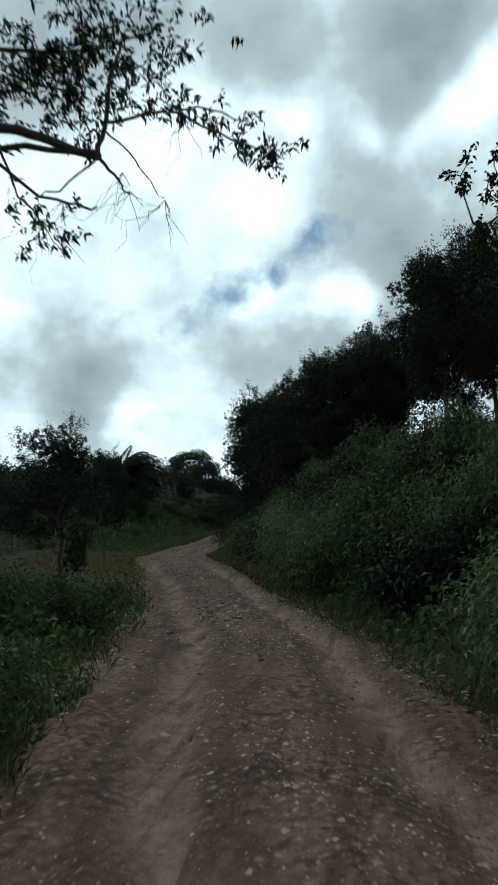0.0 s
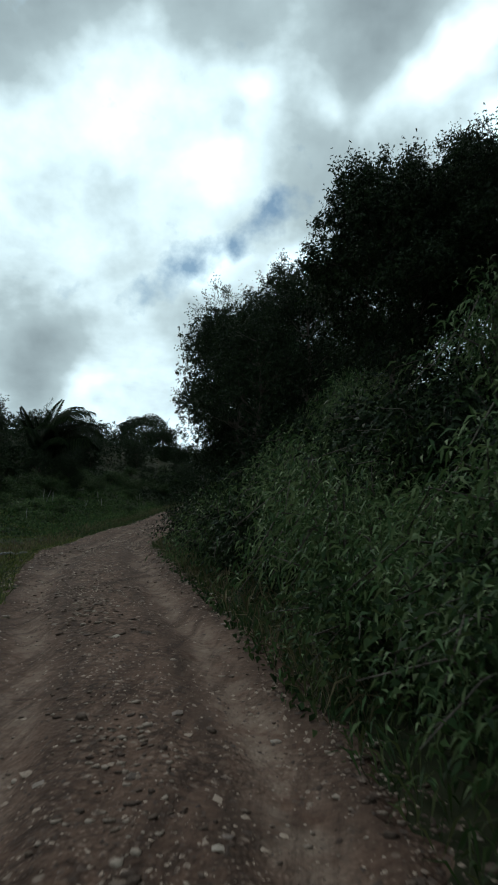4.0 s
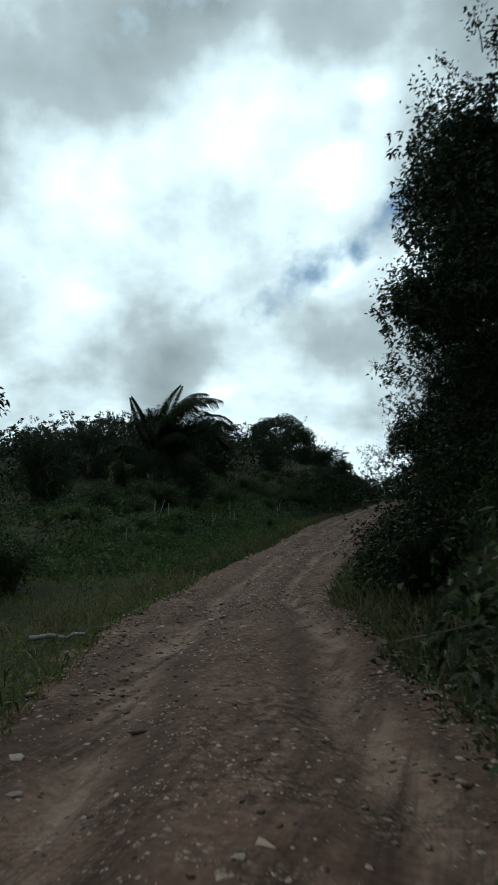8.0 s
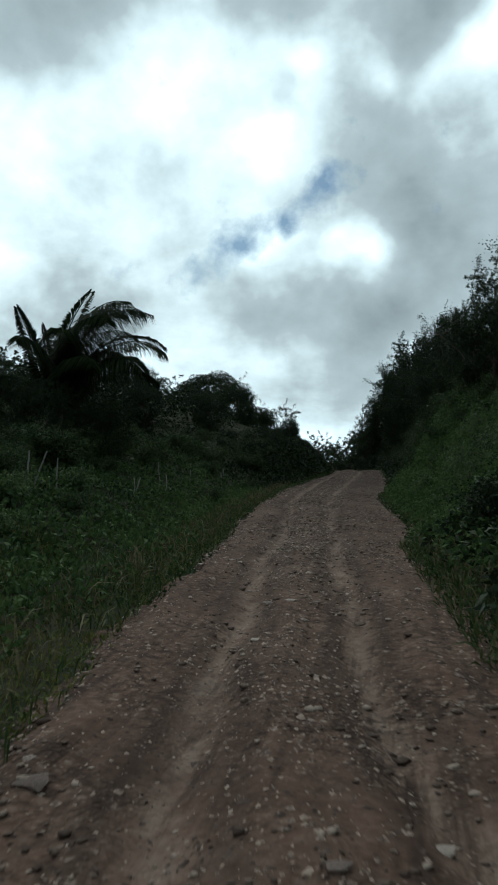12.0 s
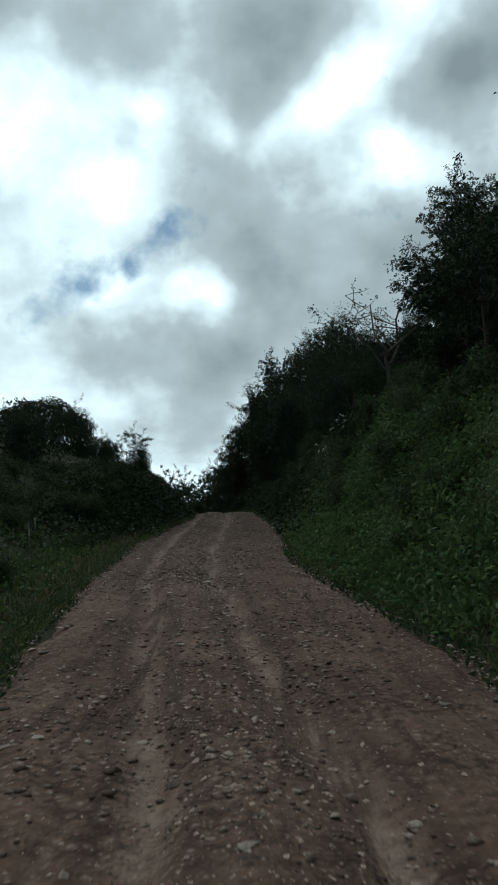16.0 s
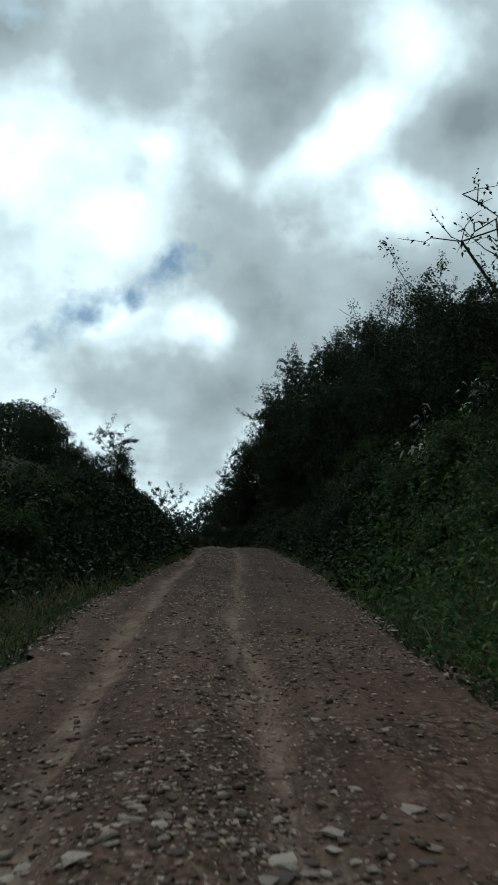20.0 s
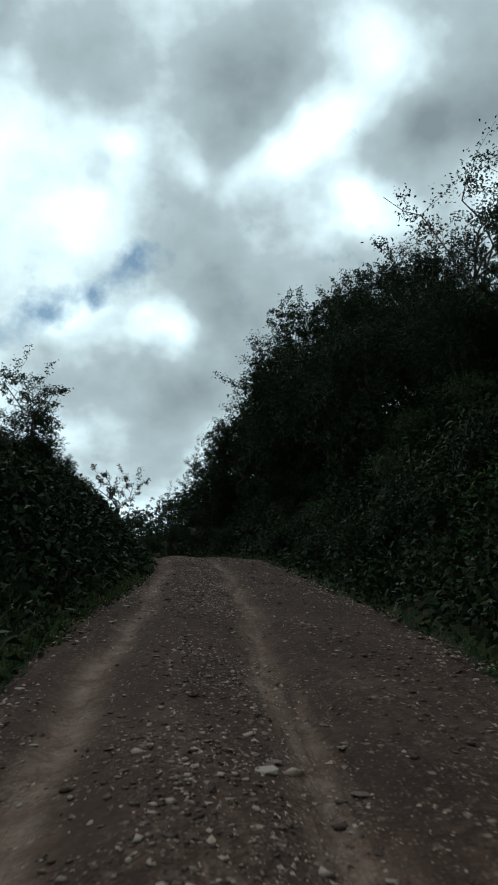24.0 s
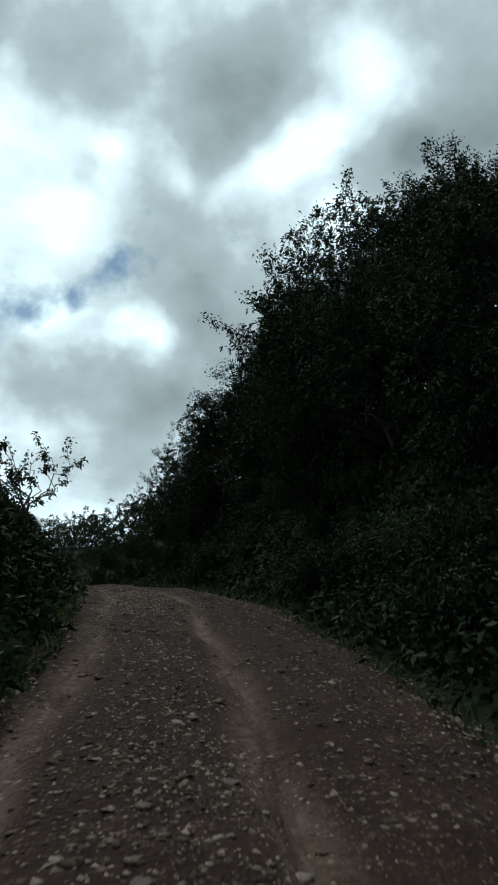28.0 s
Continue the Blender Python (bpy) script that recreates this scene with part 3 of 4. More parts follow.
# beds of undergrowth whose leaves are coloured darker in place of tree shade
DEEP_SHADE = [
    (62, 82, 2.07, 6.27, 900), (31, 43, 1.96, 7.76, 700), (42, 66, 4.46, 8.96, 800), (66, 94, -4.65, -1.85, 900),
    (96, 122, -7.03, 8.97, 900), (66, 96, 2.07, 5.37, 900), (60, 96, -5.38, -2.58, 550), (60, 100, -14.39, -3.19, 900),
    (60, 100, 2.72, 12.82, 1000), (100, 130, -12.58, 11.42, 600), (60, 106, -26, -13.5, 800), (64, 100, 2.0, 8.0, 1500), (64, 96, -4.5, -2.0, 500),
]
SHORT_GRASS = [
    (15, 35, -5.58, -1.68, 38000), (35.5, 39, -5.8, -3.4, 6000), (31, 60, -2.63, -1.78, 6000), (2, 12, -2.48, -1.68, 2500),
]
WEED_BEDS = [
    (-2, 14, 1.97, 5.17, 6000), (-2, 14, -6.17, -2.07, 7000), (14, 33, 1.96, 5.96, 6000), (14, 31, -14.16, -7.66, 8000),
    (35, 62, -9.03, -2.23, 18000), (33, 62, 2.04, 7.54, 18000),
    (60, 96, -3.6, -1.6, 12000), (60, 96, 1.6, 4.5, 7000), (14, 60, 1.55, 2.6, 9000), (2, 14, -2.4, -1.65, 1500), (36, 60, -2.4, -1.65, 3000),
]

# ---- lie of the land ----
_cy = np.array([p[1] for p in CENTRE])
_cx = np.array([p[0] for p in CENTRE])
_cz = np.array([p[2] for p in CENTRE])


def smooth_line(ys, vs):
    """A dense, rounded line through control values."""
    fy = np.arange(ys[0], ys[-1], 0.25)
    fv = np.interp(fy, ys, vs)
    k = np.hanning(33)
    k /= k.sum()
    pad = 16
    lo, hi = fv[0] - (fv[1] - fv[0]) * np.arange(pad, 0, -1), fv[-1] + (fv[-1] - fv[-2]) * np.arange(1, pad + 1)
    return fy, np.convolve(np.r_[lo, fv, hi], k, "valid")


_fy, _fx = smooth_line(_cy, _cx)
_, _fz = smooth_line(_cy, _cz)
_slope = np.gradient(_fx, _fy)


def road_x(y):
    return np.interp(y, _fy, _fx)


def road_z(y):
    return np.interp(y, _fy, _fz)


def across(x, y):
    """Signed distance from the road's middle, to its right."""
    return (x - road_x(y)) / np.sqrt(1 + np.interp(y, _fy, _slope) ** 2)


def beside(y, d):
    """The place d metres to the right of the road's middle at y."""
    s = float(np.interp(y, _fy, _slope))
    n = math.hypot(1, s)
    return float(road_x(y)) + d / n, y - d * s / n


def ease(a, b, v):
    u = np.clip((v - a) / (b - a), 0, 1)
    return u * u * (3 - 2 * u)


def lumps(x, y):
    return (0.16 * np.sin(1.3 * x + 0.7 * y) * np.cos(0.9 * y - 0.5 * x) + 0.10 * np.sin(2.9 * x - 1.7 * y + 1)
            + 0.07 * np.cos(4.1 * y + 2.3 * x) + 0.35 * np.sin(0.31 * x + 0.23 * y + 2))


def land_z(x, y):
    d, base = across(x, y), road_z(y)
    r, l, near = np.maximum(d - half_right(y), 0), np.maximum(-d - half_left(y), 0), ease(62, 72, y)
    right = np.interp(y, *RIGHT_BANK) * ease(0.2, 3.2, r) + np.interp(y, *RIGHT_RISE) * np.clip(r - 1.5, 0, 12)
    left = np.interp(y, *LEFT_BANK) * ease(0.5 - 0.4 * near, 5.0 - 2.7 * near, l) + np.interp(y, *LEFT_RISE) * np.clip(l - 2, 0, 13)
    side = np.maximum(r, l)
    far = ease(60, 400, np.hypot(x, y - 40))
    return (base + right + left + lumps(x, y) * ease(0.2, 2.5, side) * (0.6 + 0.4 * ease(4, 20, side))) * (1 - far) + far * 3.0


def lane_at(d, y):
    """Where d lies between the wheel tracks, which wander: -0.62 on the left one, 0.80 on the right one."""
    left = np.interp(y, (0, 20, 34, 47, 57, 65, 75, 85, 95), (-0.72, -0.70, -0.42, -0.66, -1.05, -1.25, -1.02, -0.62, -0.5))
    right = np.interp(y, (0, 12, 24, 27.5, 29.5, 33, 45, 58, 70, 78, 85, 95), (0.80, 0.75, 1.1, 1.3, 1.05, 0.62, 0.48, 0.28, 0.36, 0.6, 0.85, 0.9))
    wander = 0.05 * np.sin(0.9 * y) + 0.03 * np.sin(2.3 * y + 1)
    return (d - wander - 0.5 * (left + right)) / (right - left) * 1.42 + 0.09


def ruts(d, y):
    d, w = lane_at(d, y), 0.0
    dip = -0.075 * np.exp(-((d - 0.80 - w) / 0.20) ** 2) - 0.075 * np.exp(-((d + 0.62 - w) / 0.20) ** 2)
    crown = 0.06 * np.exp(-((d - w) / 0.4) ** 2) + 0.04 * np.exp(-((np.abs(d) - 1.55) / 0.3) ** 2)
    return dip + crown + 0.006 * np.sin(7.3 * y + 3 * d) * np.cos(5 * d - 2.1 * y) + 0.009 * np.sin(13 * d + 2.2 * y + np.sin(3 * y)) + 0.008 * np.sin(19 * d + 0.7 * y) * np.cos(2.7 * y) + 0.005 * np.sin(31 * d + 9 * y) * np.sin(17 * y + 2)


def mesh_np(name, verts, faces, mat, smooth=False):
    """A mesh from arrays of points and of faces with one number of corners."""
    me = bpy.data.meshes.new(name)
    verts, faces = np.asarray(verts, np.float32), np.asarray(faces, np.int32)
    n = faces.shape[1]
    me.vertices.add(len(verts))
    me.vertices.foreach_set("co", verts.ravel())
    me.loops.add(faces.size)
    me.loops.foreach_set("vertex_index", faces.ravel())
    me.polygons.add(len(faces))
    me.polygons.foreach_set("loop_start", np.arange(0, faces.size, n, dtype=np.int32))
    me.update(calc_edges=True)
    if smooth:
        me.polygons.foreach_set("use_smooth", np.ones(len(faces), bool))
    me.materials.append(mat)
    return me


def part(name, me, parent, label=""):
    ob = new(name, me)
    ob.parent = parent
    if label:
        tagged(ob, label)
    return ob


def grid_faces(nu, nv):
    i = np.arange(nu * nv).reshape(nu, nv)
    return np.stack([i[:-1, :-1], i[1:, :-1], i[1:, 1:], i[:-1, 1:]], -1).reshape(-1, 4)


# ---- ground and road ----
def spaced(lo, hi, step, reach):
    mid = list(np.arange(lo, hi + step / 2, step))
    out, s, v = [], step, hi
    while v < reach:
        s *= 1.35
        v += s
        out.append(v)
    ins, s, v = [], step, lo
    while v > -reach:
        s *= 1.35
        v -= s
        ins.append(v)
    return np.array(ins[::-1] + mid + out)


gx, gy = spaced(-14, 16, 0.4, 3000), spaced(-6, 120, 0.5, 3000)
GX, GY = np.meshgrid(gx, gy, indexing="ij")
GZ = land_z(GX, GY)
GD = np.abs(across(GX, GY))
GZ = GZ - 0.14 * (1 - ease(-0.35, 0.10, np.where(across(GX, GY) > 0, GD - half_right(GY), GD - half_left(GY))))
ground = tagged(new("ground", mesh_np("ground", np.stack([GX, GY, GZ], -1).reshape(-1, 3), grid_faces(len(gx), len(gy)), M_GROUND, True)),
                "weedy dark soil of the hillside beside the road", "ground", kind="structure")

ry, rd = np.arange(-6, 118, 0.10), np.linspace(-1, 1, 61)
RY, RD = np.meshgrid(ry, rd, indexing="ij")
edge_r = half_right(RY) + 0.14 + 0.14 * np.sin(0.9 * RY) + 0.10 * np.sin(2.3 * RY + 1) + 0.06 * np.sin(5.1 * RY) + 0.04 * np.sin(13 * RY)
edge_l = half_left(RY) + 0.14 + 0.16 * np.sin(0.7 * RY + 2) + 0.10 * np.sin(2.9 * RY) + 0.06 * np.sin(4.7 * RY + 1) + 0.04 * np.sin(11 * RY)
DD = np.where(RD > 0, RD * edge_r, RD * edge_l)
sl = np.interp(RY, _fy, _slope)
nn = np.hypot(1, sl)
RX, RYY = road_x(RY) + DD / nn, RY - DD * sl / nn
RZ = road_z(RY) + ruts(DD, RY) - 0.07 * ease(0.84, 1.0, np.abs(RD))
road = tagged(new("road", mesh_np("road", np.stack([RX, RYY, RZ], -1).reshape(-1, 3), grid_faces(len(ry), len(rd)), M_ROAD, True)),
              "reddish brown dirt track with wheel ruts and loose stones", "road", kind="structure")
lane = road.data.attributes.new("lane", "FLOAT", "POINT")
# how much of the cutting's shade is painted into the track, by y
damp_shade = road.data.attributes.new("damp_shade", "FLOAT", "POINT")
damp_shade.data.foreach_set("value", (ease(50, 74, RY) - 0.5 * (1 - ease(4, 30, RY))).ravel().astype(np.float32))
lane.data.foreach_set("value", lane_at(DD, RY).ravel().astype(np.float32))


def road_top(y, d):
    x, yy = beside(y, d)
    return x, yy, float(road_z(y)) + float(ruts(np.array(d), np.array(y)))


# ---- plants ----
def leaves(rng, at, way, length, width, droop=0.25, fold=0.25):
    """Folded leaf blades: points, the ways they grow, lengths and widths."""
    n = len(at)
    way = way / np.linalg.norm(way, axis=1, keepdims=True)
    side = np.cross(way, rng.normal(size=(n, 3)))
    side /= np.linalg.norm(side, axis=1, keepdims=True) + 1e-9
    nor = np.cross(side, way)
    length, width = np.broadcast_to(length, n)[:, None], np.broadcast_to(width, n)[:, None]
    mid = at + way * length * 0.5
    tip = at + way * length - np.array([0, 0, 1.0]) * length * droop
    v = np.stack([at, mid + side * width * 0.5 + nor * width * fold, tip, mid - side * width * 0.5 + nor * width * fold], 1)
    return v.reshape(-1, 3), np.arange(4 * n).reshape(n, 4)


def joined(pieces):
    vs, fs, k = [], [], 0
    for v, f in pieces:
        vs.append(v)
        fs.append(f + k)
        k += len(v)
    return np.concatenate(vs), np.concatenate(fs)


def tube(line, radii, sides=6):
    """A tapered, bent stem along a line."""
    line, radii = np.asarray(line, float), np.asarray(radii, float)
    t = np.gradient(line, axis=0)
    t /= np.linalg.norm(t, axis=1, keepdims=True) + 1e-9
    ref = np.array([0.31, 0.93, 0.2])
    a = np.cross(t, ref)
    a /= np.linalg.norm(a, axis=1, keepdims=True) + 1e-9
    b = np.cross(t, a)
    ang = np.linspace(0, 2 * np.pi, sides, endpoint=False)
    v = line[:, None] + radii[:, None, None] * (np.cos(ang)[None, :, None] * a[:, None] + np.sin(ang)[None, :, None] * b[:, None])
    i = np.arange(len(line) * sides).reshape(len(line), sides)
    j = np.roll(i, -1, 1)
    f = np.stack([i[:-1], j[:-1], j[1:], i[1:]], -1).reshape(-1, 4)
    return v.reshape(-1, 3), f


def bent(rng, a, b, n=6, wob=0.08, sag=0.0):
    a, b = np.asarray(a, float), np.asarray(b, float)
    u = np.linspace(0, 1, n)[:, None]
    far = np.linalg.norm(b - a)
    line = a + (b - a) * u + rng.normal(size=(n, 3)) * wob * far * (u * (1 - u) * 4) * 0.5
    line[:, 2] += sag * far * (u * (1 - u) * 4)[:, 0]
    return line


def ball(rng, n, rx, ry, rz, inner=0.45):
    v = rng.normal(size=(n, 3))
    v /= np.linalg.norm(v, axis=1, keepdims=True)
    return v * (inner + (1 - inner) * rng.random((n, 1)) ** 0.5) * (rx, ry, rz), v


def tufts(rng, n, wide, high, leaf, each=11):
    """Places for n leaves, gathered in tufts at twig ends over a clump."""
    m = max(n // each, 1)
    tip, out = ball(rng, m, wide, wide, high, 0.35)
    k = np.repeat(np.arange(m), each)[:n]
    k = np.r_[k, rng.integers(0, m, n - len(k))]
    near = rng.normal(size=(n, 3))
    near /= np.linalg.norm(near, axis=1, keepdims=True)
    return tip[k] + near * leaf * 0.55 * rng.random((n, 1)), near + out[k] * 0.8


def tree(name, seed, height, bole, spread, clumps, per, leaf, thick=0.16, bark=None, leafmat=None, label="", category="tree", group="", gappy=0.9, limbs=7, sprigs=60):
    """A tapered trunk, limbs, and a crown of leaf clumps with gaps between."""
    rng = np.random.default_rng(seed)
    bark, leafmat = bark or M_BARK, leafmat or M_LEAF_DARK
    thing = tagged(new(name), label, category, group)
    lean = rng.normal(size=2) * 0.04 * height
    trunk_line = bent(rng, (0, 0, -0.4), (lean[0], lean[1], height * 0.93), 9, 0.05)
    part("trunk", mesh_np("trunk", *tube(trunk_line, np.linspace(thick, thick * 0.22, 9), 8), bark, True), thing)
    mids, pieces = [], []
    for k in range(clumps):
        u = rng.random() ** 0.8
        z = bole + (height - bole) * u
        wide = spread * (0.35 + 0.75 * np.sin(np.pi * (0.12 + 0.80 * u))) * rng.uniform(0.35, 1.0)
        a = rng.uniform(0, 2 * np.pi)
        c = np.array([math.cos(a) * wide + lean[0] * u, math.sin(a) * wide + lean[1] * u, z + rng.normal() * 0.2])
        size = spread * rng.uniform(0.28, 0.5) * gappy
        mids.append((c, size))
        p, w = tufts(rng, per, size, size * 0.8, leaf)
        way = w + rng.normal(size=w.shape) * 0.7 + np.array([0, 0, -0.1])
        pieces.append(leaves(rng, c + p, way, leaf * rng.uniform(0.7, 1.3, per), leaf * 0.42))
    # ragged sprigs that stand out of the crown
    for k in range(sprigs):
        c, size = mids[int(rng.integers(len(mids)))]
        out = c - np.array([lean[0] * 0.5, lean[1] * 0.5, bole + 0.45 * (height - bole)])
        out = out / (np.linalg.norm(out) + 1e-6) + rng.normal(size=3) * 0.35 + np.array([0, 0, 0.35])
        stem = bent(rng, c + out * size * 0.5, c + out * size * rng.uniform(0.85, 1.22), 5, 0.1)
        pieces.append(tube(stem, np.linspace(0.012, 0.004, 5), 3))
        n = 70
        at = stem[rng.integers(2, 5, n)] + rng.normal(size=(n, 3)) * rng.uniform(0.06, 0.13)
        pieces.append(leaves(rng, at, rng.normal(size=(n, 3)) + out * 0.8, leaf * rng.uniform(0.7, 1.3, n), leaf * 0.45))
    part("crown", mesh_np("crown", *joined(pieces), leafmat), thing)
    for k, (c, size) in enumerate(mids):
        h = float(np.clip(c[2] - 0.35 * np.hypot(c[0], c[1]) - 0.3, bole * 0.55, height * 0.9))
        q = trunk_line[np.argmin(np.abs(trunk_line[:, 2] - h))]
        line = bent(rng, q, c, 5, 0.12, 0.05)
        r = thick * (0.34 if k < limbs else 0.18)
        part("limb", mesh_np("limb", *tube(line, np.linspace(r, r * 0.3, 5), 5), bark, True), thing)
    return thing


def shrub(name, seed, height, spread, stems, per, leaf, slim=0.42, leafmat=None, label="", category="shrub", group="", arch=0.5, droop=0.3):
    """Arching stems from one root, set with leaves all along."""
    rng = np.random.default_rng(seed)
    leafmat = leafmat or M_LEAF_MID
    thing = tagged(new(name), label, category, group)
    woods, blades = [], []
    for k in range(stems):
        a, reach = rng.uniform(0, 2 * np.pi), spread * rng.uniform(0.25, 1.0)
        h = height * rng.uniform(0.45, 1.0) * (1.0 - 0.35 * (reach / spread) ** 2)
        u = np.linspace(0, 1, 5)
        line = np.stack([math.cos(a) * reach * u ** 1.3, math.sin(a) * reach * u ** 1.3, -0.15 + (h + 0.15) * np.sin(u * np.pi * (0.5 + 0.28 * arch)) / np.sin(np.pi * 0.5)], -1)
        line += rng.normal(size=line.shape) * 0.04 * height * u[:, None]
        woods.append(tube(line, np.linspace(0.018, 0.005, 5), 3))
        at_u = rng.uniform(0.15, 1.0, per) ** 0.8
        at = np.stack([np.interp(at_u, u, line[:, i]) for i in range(3)], -1) + rng.normal(size=(per, 3)) * 0.11 * spread
        way = rng.normal(size=(per, 3)) + np.array([math.cos(a), math.sin(a), 0.15]) * 0.7
        blades.append(leaves(rng, at, way, leaf * rng.uniform(0.6, 1.35, per), leaf * slim, droop))
    tagged(part("stem", mesh_np("stem", *joined(woods), M_BARK, True), thing, "thin brown stems"), kind="stuff")
    part("foliage", mesh_np("foliage", *joined(blades), leafmat), thing)
    return thing


def settle(thing, y, d, turn=0.0, size=1.0, tilt=0.0, sink=0.05):
    """Puts a thing on the land beside the road."""
    x, yy = beside(y, d)
    thing.matrix_basis = pose(x, yy, float(land_z(np.array(x), np.array(yy))) - sink, tilt, 0, turn) @ Matrix.Diagonal((size, size, size, 1))
    return thing


def again(thing, y, d, turn=0.0, size=1.0, tilt=0.0, sink=0.05, label=""):
    x, yy = beside(y, d)
    c = copy_thing(thing, pose(x, yy, float(land_z(np.array(x), np.array(yy))) - sink, tilt, 0, turn))
    c.scale = (size, size, size)
    return tagged(c, label)

# ---- forest on the right-hand slope ----
rng0 = np.random.default_rng(11)
forest = [
    tree("forest_tree", 1, 7.0, 1.5, 1.9, 36, 760, 0.105, 0.12, label="tall dark leafy forest tree on the bank", group="roadside forest"),
    tree("forest_tree", 2, 6.0, 0.9, 1.8, 36, 760, 0.105, 0.11, label="dense dark green forest tree on the bank", group="roadside forest"),
    tree("forest_tree", 3, 8.0, 2.0, 2.0, 36, 760, 0.105, 0.14, label="high forest tree with gaps in its crown", group="roadside forest"),
    tree("forest_tree", 4, 4.6, 0.2, 1.9, 36, 900, 0.092, 0.09, label="low bushy forest tree leafy to the ground", group="roadside forest"),
]
forest += [
    tree("forest_tree", 5, 6.4, 1.3, 1.75, 52, 620, 0.085, 0.11, label="dense dark green small-leaved tree on the bank", group="roadside forest"),
    tree("forest_tree", 6, 5.2, 0.3, 1.8, 40, 620, 0.080, 0.10, label="bushy dark green small-leaved tree by the track", group="roadside forest"),
]
forest.append(tree("forest_tree", 7, 6.4, 2.9, 1.6, 44, 620, 0.085, 0.075, label="slender forest tree with a bare lower trunk", group="roadside forest"))
first = [True] * len(forest)


def plant(kinds, used, k, *args, **kw):
    if used[k]:
        used[k] = False
        settle(kinds[k], *args, **{q: v for q, v in kw.items() if q != "label"})
        return kinds[k]
    return again(kinds[k], *args, **kw)


for y, d, k, size in FIRST_STAND + SECOND_STAND + THIRD_STAND + FOURTH_STAND + FIFTH_STAND + LEFT_NEAR_TREES + LEFT_HILL_TREES:
    plant(forest, first, k, y, d, float(rng0.uniform(0, 360)), size)

# ---- shrubs on both banks ----
shrubs = [
    shrub("bank_shrub", 21, 1.5, 1.1, 24, 120, 0.098, 0.46, M_LEAF_MID, "broad-leaved green shrub on the bank", group="bank shrubs"),
    shrub("bank_shrub", 22, 1.2, 1.15, 22, 105, 0.085, 0.44, M_LEAF_MID, "tangled dark green shrub on the bank", group="bank shrubs"),
    shrub("fern_bush", 23, 1.6, 1.25, 26, 120, 0.105, 0.22, M_LEAF_FERN, "feathery pale green bush arching over the verge", "bush", group="feathery bushes", arch=0.9, droop=0.5),
    shrub("bank_weed", 24, 0.8, 0.8, 20, 80, 0.08, 0.5, M_LEAF_FERN, "low leafy green weed on the verge", "weed", group="verge weeds"),
    # bank shrub again, shade of hollows and trees put into darker leaves
    shrub("bank_shrub", 25, 1.4, 1.15, 24, 115, 0.085, 0.44, M_LEAF_DARK, "small-leaved bank shrub with the shade under the trees in its leaf colour", group="bank shrubs"),
]
sfirst = [True] * len(shrubs)
for y0, y1, d0, d1, count, mix, lo, hi in SHRUB_BEDS:
    for i in range(count):
        k = mix[int(rng0.integers(len(mix)))]
        by, bd = float(rng0.uniform(y0, y1)), float(rng0.uniform(d0, d1))
        plant(shrubs, sfirst, k, by, float(out_from(by, bd)), float(rng0.uniform(0, 360)), float(rng0.uniform(lo, hi)))

# ---- palm on the hillside ----
def palm(name, seed, fronds, label):
    """A stout trunk and long feathered fronds, each a part of its own. Rows: azimuth, lift, length, bend."""
    rng = np.random.default_rng(seed)
    thing = tagged(new(name), label, "palm")
    line = bent(rng, (0, 0, -0.5), (0.1, 0, 2.4), 8, 0.03)
    part("trunk", mesh_np("trunk", *tube(line, np.linspace(0.26, 0.2, 8) * (1 + 0.08 * np.cos(np.arange(8) * 3)), 10), M_BARK, True), thing)
    for az, lift, far, bend in fronds:
        a, n, arched = radians(az), 14, bend > 60
        leafw = 0.06 if arched else 0.04
        twist, hang = (rng.uniform(-0.5, 0.5), 0.5) if arched else (1.35, 0.0)
        u = np.linspace(0, 1, n)
        angle = radians(lift) - radians(bend) * u ** (2.1 if arched else 1.5)
        step = far / (n - 1)
        rr, zz = np.r_[0, np.cumsum(np.cos(angle[:-1]) * step)], np.r_[0, np.cumsum(np.sin(angle[:-1]) * step)]
        spine = np.stack([0.1 + math.cos(a) * rr, math.sin(a) * rr, 2.35 + zz], -1)
        m = 170
        lu = np.linspace(0.10, 1.0, m)
        at = np.stack([np.interp(lu, u, spine[:, i]) for i in range(3)], -1)
        tan = np.stack([np.interp(lu, u, np.gradient(spine[:, i])) for i in range(3)], -1)
        tan /= np.linalg.norm(tan, axis=1, keepdims=True)
        side = np.cross(tan, (0, 0, 1.0)) + np.array([math.sin(a), -math.cos(a), 0]) * 0.2
        side /= np.linalg.norm(side, axis=1, keepdims=True)
        side = side * math.cos(twist) + np.cross(tan, side) * math.sin(twist)
        long = (0.9 if arched else 0.62) * np.sin(np.pi * (0.12 + 0.80 * lu)) * far / 3.6
        bits = [tube(spine, np.linspace(0.035, 0.008, n), 5)]
        for s in (-1, 1):
            way = side * s + tan * (0.55 if arched else 1.2) + rng.normal(size=(m, 3)) * 0.12 - np.array([0, 0, hang])
            way /= np.linalg.norm(way, axis=1, keepdims=True)
            wide = np.cross(way, side)
            wide = wide / (np.linalg.norm(wide, axis=1, keepdims=True) + 1e-9) * 0.5 + tan * 0.5
            L = long[:, None]
            mid, tip = at + way * L * 0.5, at + way * L - np.array([0, 0, 1]) * L * 0.35
            v = np.stack([at, mid + wide * leafw, tip, mid - wide * leafw], 1).reshape(-1, 3)
            bits.append((v, np.arange(4 * m).reshape(m, 4)))
        part("frond", mesh_np("frond", *joined(bits), M_PALM), thing)
    return thing


